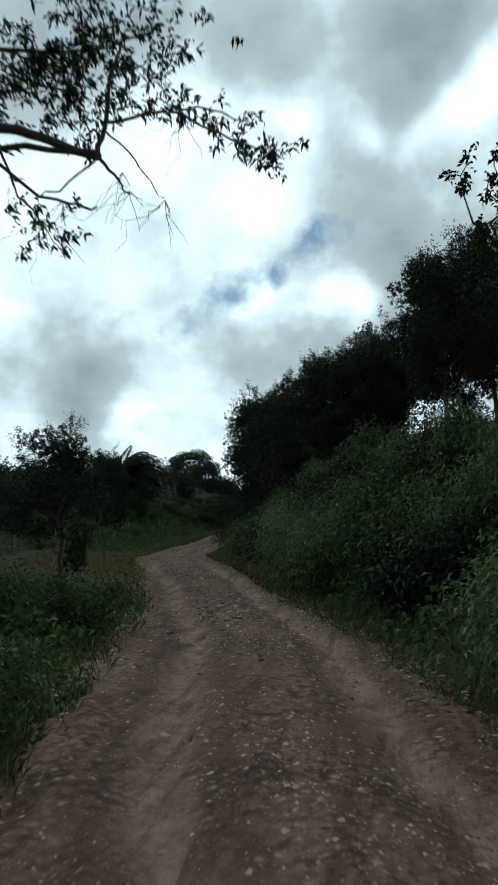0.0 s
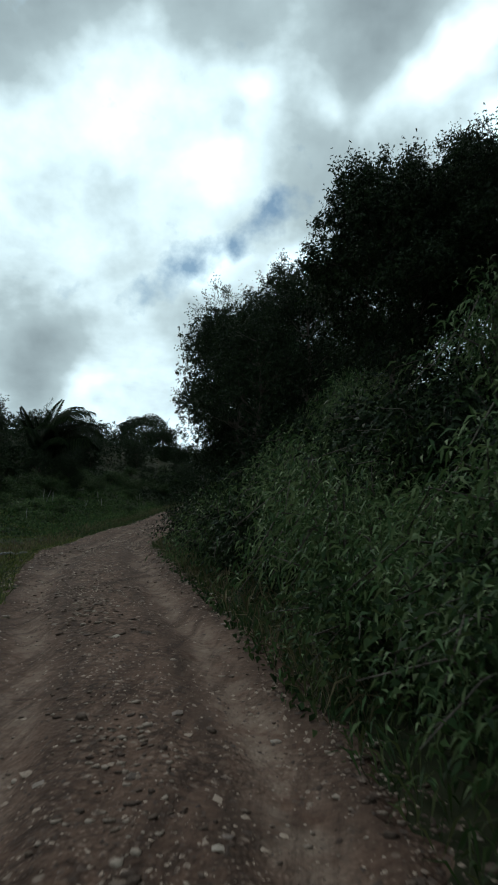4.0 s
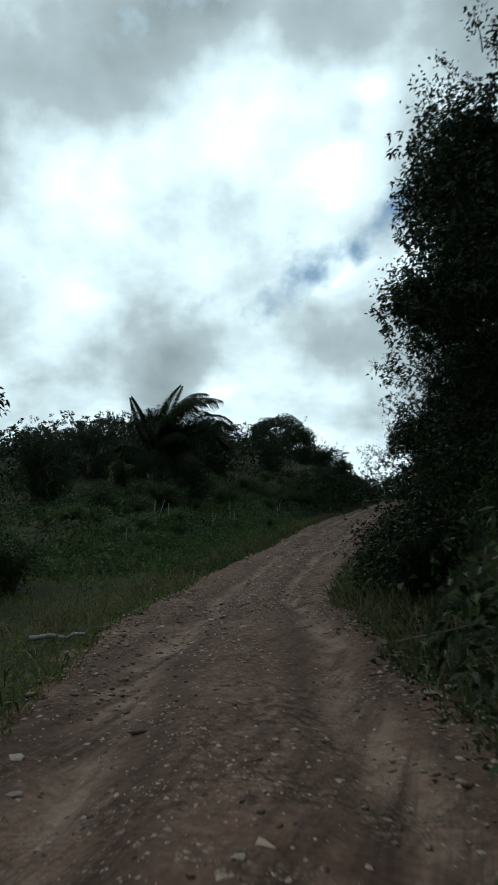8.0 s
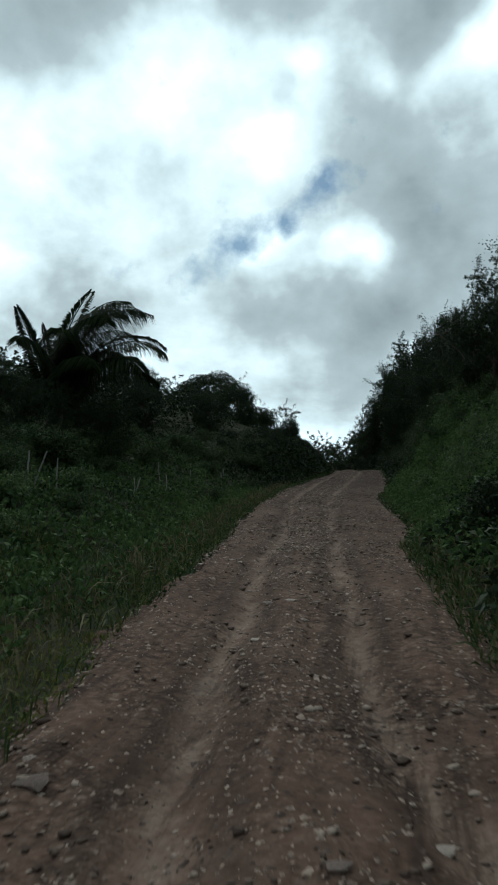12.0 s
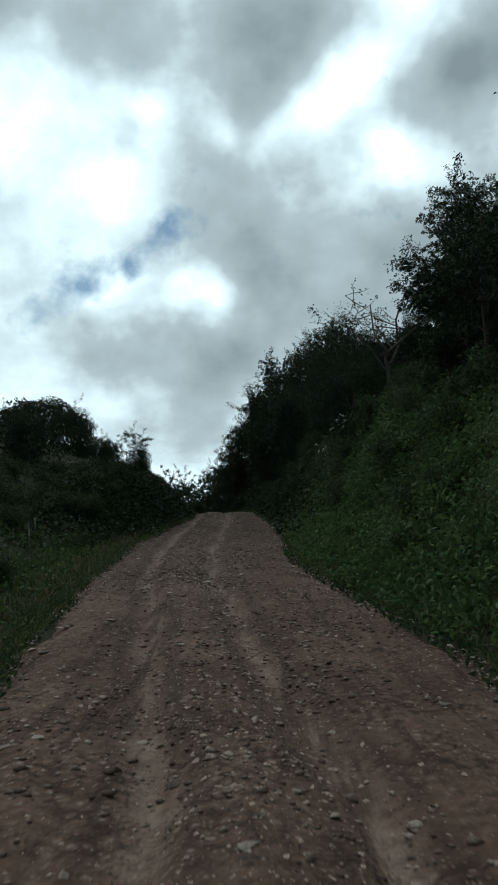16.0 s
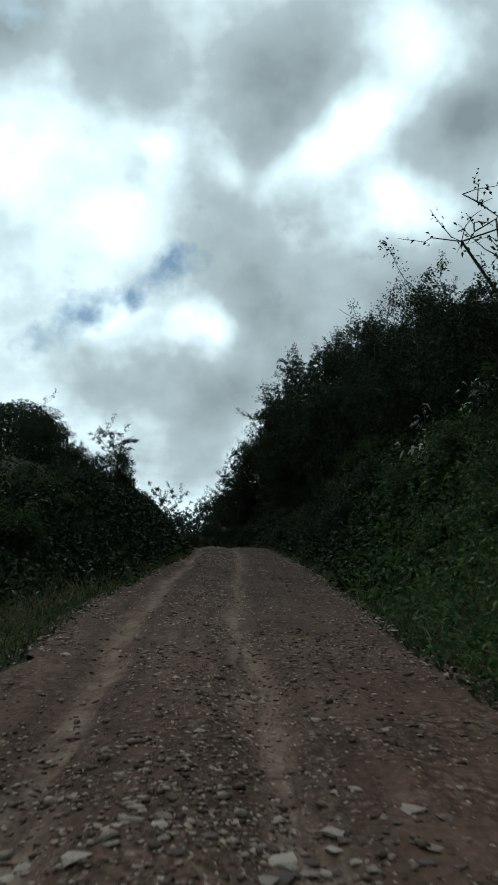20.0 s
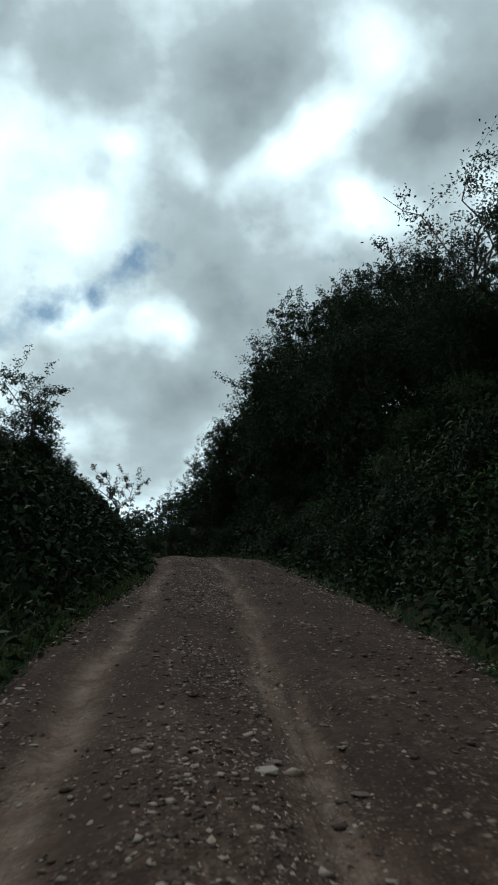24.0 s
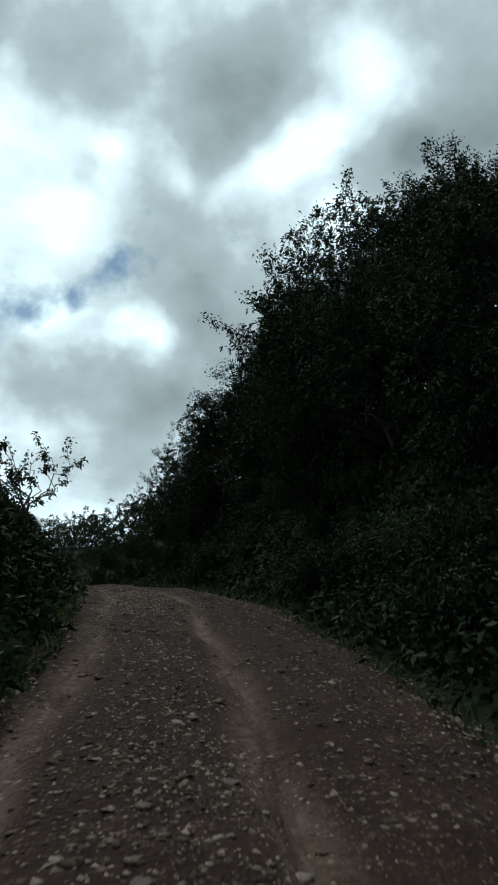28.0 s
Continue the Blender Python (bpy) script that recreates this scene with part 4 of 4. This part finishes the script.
def umbrella_tree(name, seed, height, spread, label):
    """A wide flat crown in layers on spreading limbs."""
    rng = np.random.default_rng(seed)
    thing = tagged(new(name), label, "tree")
    part("trunk", mesh_np("trunk", *tube(bent(rng, (0, 0, -0.5), (0.2, 0, height * 0.62), 8, 0.05), np.linspace(0.3, 0.17, 8), 8), M_BARK, True), thing)
    bits = []
    for k in range(34):
        a, r = rng.uniform(0, 2 * np.pi), spread * math.sqrt(rng.random())
        z = height * (0.97 - 0.30 * (r / spread) ** 2) + rng.normal() * 0.15
        c = np.array([math.cos(a) * r, math.sin(a) * r, z])
        p, w = ball(rng, 210, 1.05, 1.05, 0.42)
        bits.append(leaves(rng, c + p, w + rng.normal(size=w.shape) * 0.6, 0.22 * rng.uniform(0.7, 1.3, 210), 0.11))
        if k < 12:
            line = bent(rng, (0.2, 0, height * 0.6), c, 5, 0.1, 0.06)
            part("limb", mesh_np("limb", *tube(line, np.linspace(0.11, 0.03, 5), 5), M_BARK, True), thing)
    part("crown", mesh_np("crown", *joined(bits), M_LEAF_DARK), thing)
    return thing


def sparse_tree(name, seed, height, spread, limbs, leafy, label, leaf=0.16, bark=None, fork=0.45, thick=0.07, twig=6, wob=0.16):
    """A thin, open tree: bare forking limbs with leaves only towards the tips."""
    rng = np.random.default_rng(seed)
    bark = bark or M_BARK
    thing = tagged(new(name), label, "tree")
    trunk = bent(rng, (0, 0, -0.4), (spread * 0.1, 0, height * fork), 6, 0.06)
    part("trunk", mesh_np("trunk", *tube(trunk, np.linspace(thick, thick * 0.7, 6), 7), bark, True), thing)
    bits = []
    for k in range(limbs):
        a = 2 * np.pi * (k + rng.uniform(-0.3, 0.3)) / limbs
        r = spread * rng.uniform(0.5, 1.0)
        tip = np.array([math.cos(a) * r, math.sin(a) * r, height * rng.uniform(0.72, 1.0)])
        line = bent(rng, trunk[-1 - (k % 2)], tip, 7, wob, 0.04)
        limb = part("limb", mesh_np("limb", *tube(line, np.linspace(thick * 0.6, thick * 0.12, 7), 5), bark, True), thing)
        for j in range(twig):
            q = line[rng.integers(3, 7)]
            end = q + rng.normal(size=3) * spread * 0.22 + np.array([0, 0, 0.12 * spread])
            tl = bent(rng, q, end, 4, 0.15)
            part("twig", mesh_np("twig", *tube(tl, np.linspace(thick * 0.16, thick * 0.06, 4), 4), bark, True), limb)
            if leafy:
                n = leafy
                u = rng.uniform(0.9, 3.0, n)
                at = np.stack([np.interp(u, np.arange(4), tl[:, i]) for i in range(3)], -1) + rng.normal(size=(n, 3)) * spread * 0.045
                bits.append(leaves(rng, at, rng.normal(size=(n, 3)) + (tl[-1] - tl[0]), leaf * rng.uniform(0.7, 1.3, n), leaf * 0.5))
    if bits:
        part("foliage", mesh_np("foliage", *joined(bits), M_LEAF_DARK), thing)
    return thing


def rock_mesh(seed):
    rng = np.random.default_rng(seed)
    bm = bmesh.new()
    bmesh.ops.create_icosphere(bm, subdivisions=1, radius=1.0)
    for v in bm.verts:
        v.co *= float(rng.uniform(0.55, 1.25))
        v.co.z *= 0.32
        v.co.x *= 1.25
    me = bpy.data.meshes.new("stone")
    bm.to_mesh(me)
    bm.free()
    me.materials.append(M_STONE_ONE)
    return me

settle(palm("palm", 41, [(178, 70, 3.1, 8), (150, 80, 2.5, 15), (8, 89, 3.4, 42), (-8, 82, 4.0, 108), (12, 76, 4.2, 112), (-18, 70, 4.3, 112), (25, 64, 4.0, 115), (-35, 72, 3.8, 118),
                           (40, 76, 3.7, 118), (-60, 68, 3.3, 115), (60, 65, 3.3, 110), (85, 70, 3.0, 110), (-90, 65, 3.0, 110), (0, 56, 3.9, 112), (-15, 48, 3.4, 110), (30, 46, 3.3, 105), (-45, 48, 3.1, 105),
                           (-5, 84, 3.8, 125), (15, 86, 3.6, 100), (-130, 45, 2.1, 90), (120, 48, 2.1, 90)],
            "dark feather-leaved palm rising from hillside bushes"), 50.0, -7.9, 0.0, 1.12, 0.0, 1.5)
crest_tree = umbrella_tree("spreading_tree", 42, 7.2, 3.5, "wide flat-crowned dark tree on top of the hill")
crest_tree.matrix_basis = pose(-27.9, 103.0, float(land_z(np.array(-27.9), np.array(103.0))) - 0.3, 0, 0, 0)
settle(sparse_tree("sapling", 43, 2.1, 0.8, 7, 40, "thin open sapling with few leaves on the edge of the bank", 0.075, fork=0.35, thick=0.035, twig=4), 84.0, -1.9 - 0.4, 40)
settle(sparse_tree("bare_tree", 44, 5.0, 1.9, 5, 7, "half-dead tree with bare crooked limbs above the bank", 0.12, fork=0.35, thick=0.10, twig=7, wob=0.26), 65.4, 6.6, 150, 1.0)
settle(sparse_tree("open_tree", 45, 3.9, 1.8, 7, 60, "light tree with spreading leafy limbs on the slope", 0.10, fork=0.5, thick=0.06, twig=6), 70.6, 6.2, 0)
settle(sparse_tree("open_tree", 46, 5.8, 2.6, 8, 60, "open-crowned tree with a leafy limb reaching over the slope", 0.10, fork=0.55, thick=0.06, twig=6), 77.2, 6.6, 60)
settle(sparse_tree("open_tree", 47, 3.6, 1.3, 8, 40, "thin open tree against the sky on the hillside", 0.10, fork=0.45, thick=0.045, twig=6), 41.0, -13.5, 0)
settle(sparse_tree("open_tree", 49, 6.1, 0.85, 7, 40, "tall slender open-crowned tree above the forest edge", 0.11, fork=0.55, thick=0.07, twig=7), 11.6, 4.9, 0)
settle(sparse_tree("open_tree", 48, 3.6, 1.2, 7, 40, "slender open tree beside the track on the hillside", 0.09, fork=0.45, thick=0.045, twig=6), 76.6, -3.9, 0, 0.68)


for k, (y, d, size) in enumerate(((63.4, 4.9, 0.8), (66.8, 4.6, 0.7), (68.4, 5.0, 0.75))):
    pale = shrub("pale_leaved_plant", 90 + k, 1.5, 0.75, 7, 8, 0.24, 0.42, M_FLOWER, "plant with large drooping silvery pale leaves on the slope", "plant", "pale plants", arch=0.7, droop=0.55)
    settle(pale, y, d, 70.0 * k, size)


# ---- near tree whose limbs hang over the track ----
def overhanging_tree():
    rng = np.random.default_rng(77)
    thing = tagged(new("overhanging_tree"), "leafy tree leaning over the track with bare forking limbs", "tree")
    thing.matrix_basis = pose(-0.72, 3.52, 1.93, 0, 0, 10.8)
    fork = np.array([-0.72, 0.0, 1.38])

    def limb(points, r0, r1, leafy=0, spread=0.14):
        line = np.array([(x, q, z) for x, q, z in points], float)
        u, f = np.linspace(0, 1, len(line)), np.linspace(0, 1, 3 * len(line))
        line = np.stack([np.interp(f, u, line[:, i]) for i in range(3)], -1) + rng.normal(size=(len(f), 3)) * 0.006
        ob = part("limb", mesh_np("limb", *tube(line, np.linspace(r0, r1, len(f)), 6), M_BARK, True), thing)
        bits = []
        for k in range(leafy):
            q = line[int(rng.integers(len(f) // 3, len(f)))] + rng.normal(size=3) * spread * (1, 0.9, 0.7)
            n = 11
            bits.append(leaves(rng, q + rng.normal(size=(n, 3)) * 0.014, rng.normal(size=(n, 3)) + (0.4, 0, -0.1), 0.046 * rng.uniform(0.7, 1.3, n), 0.0165))
        if bits:
            part("foliage", mesh_np("foliage", *joined(bits), M_LEAF_DARK), ob)
        return line

    def twig_fan(a, n, far):
        for k in range(n):
            b = np.asarray(a) + (rng.normal() * far * 0.5, rng.normal() * 0.1, -far * rng.uniform(0.4, 1.0))
            part("twig", mesh_np("twig", *tube(bent(rng, a, b, 5, 0.15), np.linspace(0.0022, 0.0008, 5), 4), M_BARK, True), thing)

    part("trunk", mesh_np("trunk", *tube(bent(rng, (-3.1, 0.3, -2.2), (-2.6, 0.1, 2.6), 8, 0.05), np.linspace(0.13, 0.09, 8), 9), M_BARK, True), thing)
    limb([(-2.7, 0.1, 1.5), (-1.6, 0.05, 1.58), (-1.15, 0, 1.54), (-0.9, 0, 1.44), fork], 0.034, 0.018)
    limb([(-2.75, 0.15, 1.1), (-1.7, 0.1, 1.42), (-1.2, 0, 1.45), fork], 0.024, 0.014)
    limb([fork, (-0.70, 0, 1.58), (-0.66, 0, 1.86), (-0.62, 0, 2.02)], 0.016, 0.008, 44, 0.17)
    limb([(-0.70, 0, 1.57), (-0.42, 0, 1.64), (-0.20, 0, 1.66), (0.05, 0, 1.58)], 0.011, 0.004, 26, 0.07)
    limb([(-0.37, 0, 1.65), (-0.15, 0, 1.54), (0.12, 0, 1.40), (0.24, 0, 1.37)], 0.009, 0.003, 26, 0.055)
    limb([fork, (-0.62, 0, 1.25), (-0.55, 0, 1.18)], 0.010, 0.003)
    limb([fork, (-0.92, 0, 1.20), (-1.05, 0, 1.17)], 0.008, 0.004)
    limb([(-1.3, 0, 1.40), (-1.05, 0, 1.19), (-0.86, 0, 1.13), (-0.73, 0, 1.12)], 0.010, 0.006)
    limb([(-0.70, 0, 1.52), (-0.58, 0, 1.42), (-0.48, 0, 1.27), (-0.38, 0, 1.15)], 0.006, 0.002)
    limb([(-1.25, 0, 1.46), (-1.14, 0, 1.18), (-1.02, 0, 1.05), (-0.92, 0, 0.90)], 0.008, 0.002, 24, 0.08)
    limb([(-2.6, 0.1, 2.3), (-1.5, 0, 2.0), (-0.9, 0, 1.95), (-0.45, 0, 2.08)], 0.02, 0.006, 210, 0.2)
    limb([(-2.6, 0.1, 2.0), (-1.4, 0, 1.70), (-1.0, 0, 1.78), (-0.8, 0, 1.70)], 0.014, 0.005, 90, 0.16)
    for a in ((-0.56, 0, 1.2), (-0.6, 0, 1.3), (-0.38, 0, 1.15), (-1.0, 0, 1.03), (-0.9, 0, 1.15), (-0.3, 0, 1.6)):
        twig_fan(a, 6, 0.28)
    return thing


overhanging_tree()


# ---- stakes of an old fence on the left slope ----
def fence_post(k):
    rng = np.random.default_rng(300 + k)
    tall = float(rng.uniform(0.55, 0.85))
    line = bent(rng, (0, 0, -0.3), (rng.normal() * 0.05, rng.normal() * 0.05, tall), 5, 0.03)
    v, f = tube(line, np.linspace(0.021, 0.015, 5) * rng.uniform(0.8, 1.2), 6)
    ob = tagged(new("fence_post", mesh_np("fence_post", v, f, M_POST)), "weathered grey wooden fence stake in the weeds", "fence post", "fence stakes")
    return ob


for k in range(12):
    y = 28.5 + 2.9 * k + 0.8 * math.sin(k * 2.1)
    p = fence_post(k)
    settle(p, y, -4.5 - 0.35 * math.sin(k * 1.7) - (1.6 if k < 3 else 0.0), k * 40.0, 1.0, 0.0, 0.0)
    if k in (4, 6):
        q = fence_post(40 + k)
        x, yy = beside(y + 0.12, -4.5 - 0.35 * math.sin(k * 1.7))
        q.matrix_basis = pose(x, yy, float(land_z(np.array(x), np.array(yy))), 0, 24, 0)

log = tagged(new("fallen_stick", mesh_np("fallen_stick", *tube(bent(np.random.default_rng(5), (-0.32, 0, 0), (0.32, 0.05, 0.03), 6, 0.08), np.linspace(0.035, 0.02, 6), 7), M_POST, True)),
             "pale broken stick lying in the verge grass", "stick")
lx, ly = beside(27.6, -1.9)
log.matrix_basis = pose(lx, ly, float(land_z(np.array(lx), np.array(ly))) + 0.04, 0, 0, 20)

# ---- grass and weeds along the verges ----
def verge(name, seed, beds, mat, label, tall, wide):
    rng = np.random.default_rng(seed)
    bits = []
    for y0, y1, d0, d1, n in beds:
        y = rng.uniform(y0, y1, n)
        d = out_from(y, rng.uniform(d0, d1, n))
        s = np.interp(y, _fy, _slope)
        nn = np.hypot(1, s)
        x, yy = road_x(y) + d / nn, y - d * s / nn
        at = np.stack([x, yy, land_z(x, yy) - 0.03], -1)
        way = np.stack([rng.normal(size=n) * 0.45, rng.normal(size=n) * 0.45, np.ones(n)], -1)
        bits.append(leaves(rng, at, way, tall * rng.uniform(0.4, 1.4, n), wide * rng.uniform(0.7, 1.3, n), 0.35, 0.1))
    return tagged(new(name, mesh_np(name, *joined(bits), mat)), label, "grass", kind="stuff")


def undergrowth(name, seed, beds, mat, label, count=30, leaf=0.15):
    """Low lumps of leafage all over the slopes."""
    rng, bits = np.random.default_rng(seed), []
    for y0, y1, d0, d1, n in beds:
        for i in range(n):
            y = float(rng.uniform(y0, y1))
            x, y = beside(y, float(out_from(y, float(rng.uniform(d0, d1)))))
            s = float(rng.uniform(0.25, 0.6))
            away = float(across(np.array(x), np.array(y)))
            if -float(half_left(y)) - 0.38 < away < float(half_right(y)) + 0.35:
                continue
            z = float(land_z(np.array(x), np.array(y)))
            p, w = ball(rng, count, s, s, s * 0.8, 0.55)
            p[:, 2] = np.abs(p[:, 2])
            bits.append(leaves(rng, p + (x, y, z - 0.05), w + rng.normal(size=w.shape) * 0.6 + (0, 0, 0.3), leaf * rng.uniform(0.6, 1.3, count), leaf * 0.45))
    return tagged(new(name, mesh_np(name, *joined(bits), mat)), label, "undergrowth", kind="stuff")


def low_woods():
    """Leafy lumps of the scrub and woods behind the first trees."""
    rng, bits = np.random.default_rng(65), []
    for y0, y1, d0, d1, n, size, tall in WOODS:
        for i in range(n):
            x, y = beside(float(rng.uniform(y0, y1)), float(rng.uniform(d0, d1)))
            if abs(float(across(np.array(x), np.array(y)))) < 0.5 * float(half_left(y) + half_right(y)) + 1.6 and y < 112:
                continue
            s = size * float(rng.uniform(0.6, 1.25))
            z = float(land_z(np.array(x), np.array(y))) + tall * float(rng.random()) ** 0.8
            p, w = tufts(rng, 110, s, s * 0.75, 0.22)
            bits.append(leaves(rng, p + (x, y, z), w + rng.normal(size=p.shape) * 0.5 + (0, 0, 0.3), 0.22 * rng.uniform(0.6, 1.3, 110), 0.1))
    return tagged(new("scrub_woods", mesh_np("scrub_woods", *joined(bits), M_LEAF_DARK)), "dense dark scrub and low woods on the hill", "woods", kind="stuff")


undergrowth("undergrowth", 64, UNDERGROWTH, M_LEAF_MID, "tangled green undergrowth covering both slopes")
undergrowth("slope_herbs", 66, HERBS, M_HERB, "fresh green herbs on the open lower slope", 36, 0.105)
# undergrowth once more, tree shade painted in by the darker leaf
undergrowth("shaded_undergrowth", 67, DEEP_SHADE, M_LEAF_DARK, "leafy undergrowth below the trees of the cutting, with their shade in its colour", 28, 0.15)
low_woods()
verge("grass", 61, GRASS_BEDS, M_GRASS, "long green grass on both verges of the track", 0.30, 0.016)
verge("short_grass", 68, SHORT_GRASS, M_SHORT_GRASS, "short yellowish green grass on the flat verge", 0.13, 0.014)
verge("dry_grass", 62, DRY_BEDS, M_DRY, "dry straw-coloured grass stalks along the verge", 0.45, 0.014)
verge("ground_weeds", 63, WEED_BEDS, M_LEAF_MID, "low broad-leaved weeds covering the slopes", 0.11, 0.042)

# ---- loose stones on the track ----
def stone_spot(rng, y):
    """Most stones lie between and beside the wheel ruts."""
    u = rng.random()
    if u < 0.38:
        d = rng.normal() * 0.32
    elif u < 0.72:
        side = 1 if rng.random() < 0.6 else -1
        d = side * (float(half_right(y) if side > 0 else half_left(y)) - abs(rng.normal()) * 0.4)
    else:
        d = rng.uniform(-float(half_left(y)), float(half_right(y)))
    return float(np.clip(d, -float(half_left(y)) - 0.1, float(half_right(y)) + 0.1))


rng5 = np.random.default_rng(55)
rocks = [rock_mesh(s) for s in range(8)]
for i in range(300):
    ledge = i % 7 == 0
    y = float(rng5.normal(53.7, 0.16)) if ledge else float(rng5.uniform(8, 76))
    x, yy, z = road_top(y, float(rng5.uniform(-1.2, 1.0)) if ledge else stone_spot(rng5, y))
    s = (0.95 if ledge else 1.0) * float(rng5.uniform(0.022, 0.055) * (1.5 if rng5.random() < 0.12 else 1.0))
    ob = new("stone", rocks[i % 8])
    ob.parent = road
    ob.matrix_basis = pose(x, yy, z + 0.05 * s, 0, 0, float(rng5.uniform(0, 360))) @ Matrix.Diagonal((s, s, s, 1))

def rubble():
    """Broken stone in patches: across the track at the washed-out rise, along its middle and its edges elsewhere."""
    rng = np.random.default_rng(58)
    phi = (1 + 5 ** 0.5) / 2
    corner = np.array([(-1, phi, 0), (1, phi, 0), (-1, -phi, 0), (1, -phi, 0), (0, -1, phi), (0, 1, phi), (0, -1, -phi), (0, 1, -phi), (phi, 0, -1), (phi, 0, 1), (-phi, 0, -1), (-phi, 0, 1)]) / 1.9
    tri = np.array([(0, 11, 5), (0, 5, 1), (0, 1, 7), (0, 7, 10), (0, 10, 11), (1, 5, 9), (5, 11, 4), (11, 10, 2), (10, 7, 6), (7, 1, 8), (3, 9, 4), (3, 4, 2), (3, 2, 6), (3, 6, 8), (3, 8, 9), (4, 9, 5), (2, 4, 11), (6, 2, 10), (8, 6, 7), (9, 8, 1)])
    ys, ds = [], []
    for y0, y1, count, mid, wide in RUBBLE:
        y = rng.uniform(y0, y1, count)
        ys.append(y)
        ds.append(mid + rng.normal(size=count) * wide)
    y, d = np.concatenate(ys), np.concatenate(ds)
    ok = (d < half_right(y) + 0.15) & (d > -half_left(y) - 0.15) & (np.sin(1.9 * y + 2.3 * d) + np.sin(0.7 * y - 1.1 * d) + rng.normal(size=len(y)) * 0.8 > -0.3)
    y, d = y[ok], d[ok]
    m = len(y)
    size = np.clip(rng.gamma(1.6, 0.0062, m) + 0.009, 0, 0.055)
    v = corner[None] * rng.uniform(0.45, 1.35, (m, 12, 1)) * np.stack([rng.uniform(0.8, 1.4, m), rng.uniform(0.7, 1.1, m), rng.uniform(0.22, 0.5, m)], -1)[:, None]
    turn = rng.uniform(0, 2 * np.pi, m)
    c, q = np.cos(turn)[:, None], np.sin(turn)[:, None]
    v = np.stack([v[:, :, 0] * c - v[:, :, 1] * q, v[:, :, 0] * q + v[:, :, 1] * c, v[:, :, 2]], -1) * size[:, None, None]
    slope = np.interp(y, _fy, _slope)
    far = np.hypot(1, slope)
    at = np.stack([road_x(y) + d / far, y - d * slope / far, road_z(y) + ruts(d, y) + 0.1 * size], -1)
    ob = part("rubble", mesh_np("rubble", (v + at[:, None]).reshape(-1, 3), (tri[None] + 12 * np.arange(m)[:, None, None]).reshape(-1, 3), M_RUBBLE), road, "broken brown and pale stones lying in patches on the track")
    return tagged(ob, kind="stuff")


rubble()
n = 130000
gy0 = rng5.uniform(2, 92, n)
right, left = half_right(gy0), half_left(gy0)
side = np.where(rng5.random(n) < 0.6, 1, -1)
half = np.where(side > 0, right, left)
u = rng5.random(n)
gd = np.where(u < 0.40, rng5.normal(size=n) * 0.34, np.where(u < 0.72, side * (half - np.abs(rng5.normal(size=n)) * 0.42 + 0.12), side * rng5.random(n) * half))
keep = (np.sin(1.7 * gy0 + 2.0 * gd) + np.sin(0.6 * gy0 + 1) + rng5.normal(size=n) * 0.9 > -0.5) & ((gy0 < 16) | (gy0 > 30) | (rng5.random(n) < 0.6)) & (gd < right + 0.2) & (gd > -left - 0.2)
gy0, gd = gy0[keep], gd[keep]
n = len(gy0)
slope = np.interp(gy0, _fy, _slope)
length = np.hypot(1, slope)
chip = np.array([(1, 0, -0.2), (0, 1, -0.2), (-1, 0, -0.2), (0, -1, -0.2), (0, 0, 0.38)])
size = np.where(rng5.random(n) < 0.10, rng5.uniform(0.012, 0.026, n), rng5.gamma(1.6, 0.0048, n) + 0.005)
shape = chip[None] * rng5.uniform(0.5, 1.4, (n, 5, 1)) + rng5.normal(size=(n, 5, 3)) * 0.14
turn = rng5.uniform(0, 2 * np.pi, n)
c, s = np.cos(turn)[:, None], np.sin(turn)[:, None]
sx, sy = shape[:, :, 0] * c - shape[:, :, 1] * s, shape[:, :, 0] * s + shape[:, :, 1] * c
spot = np.stack([road_x(gy0) + gd / length, gy0 - gd * slope / length, road_z(gy0) + ruts(gd, gy0)], -1)
chips = spot[:, None] + np.stack([sx, sy, shape[:, :, 2]], -1) * size[:, None, None]
sides = np.array([(0, 1, 4), (1, 2, 4), (2, 3, 4), (3, 0, 4)])
gravel = part("gravel", mesh_np("gravel", chips.reshape(-1, 3), (sides[None] + 5 * np.arange(n)[:, None, None]).reshape(-1, 3), M_STONE), road, "loose pale and brown gravel scattered on the track")
tagged(gravel, kind="stuff")
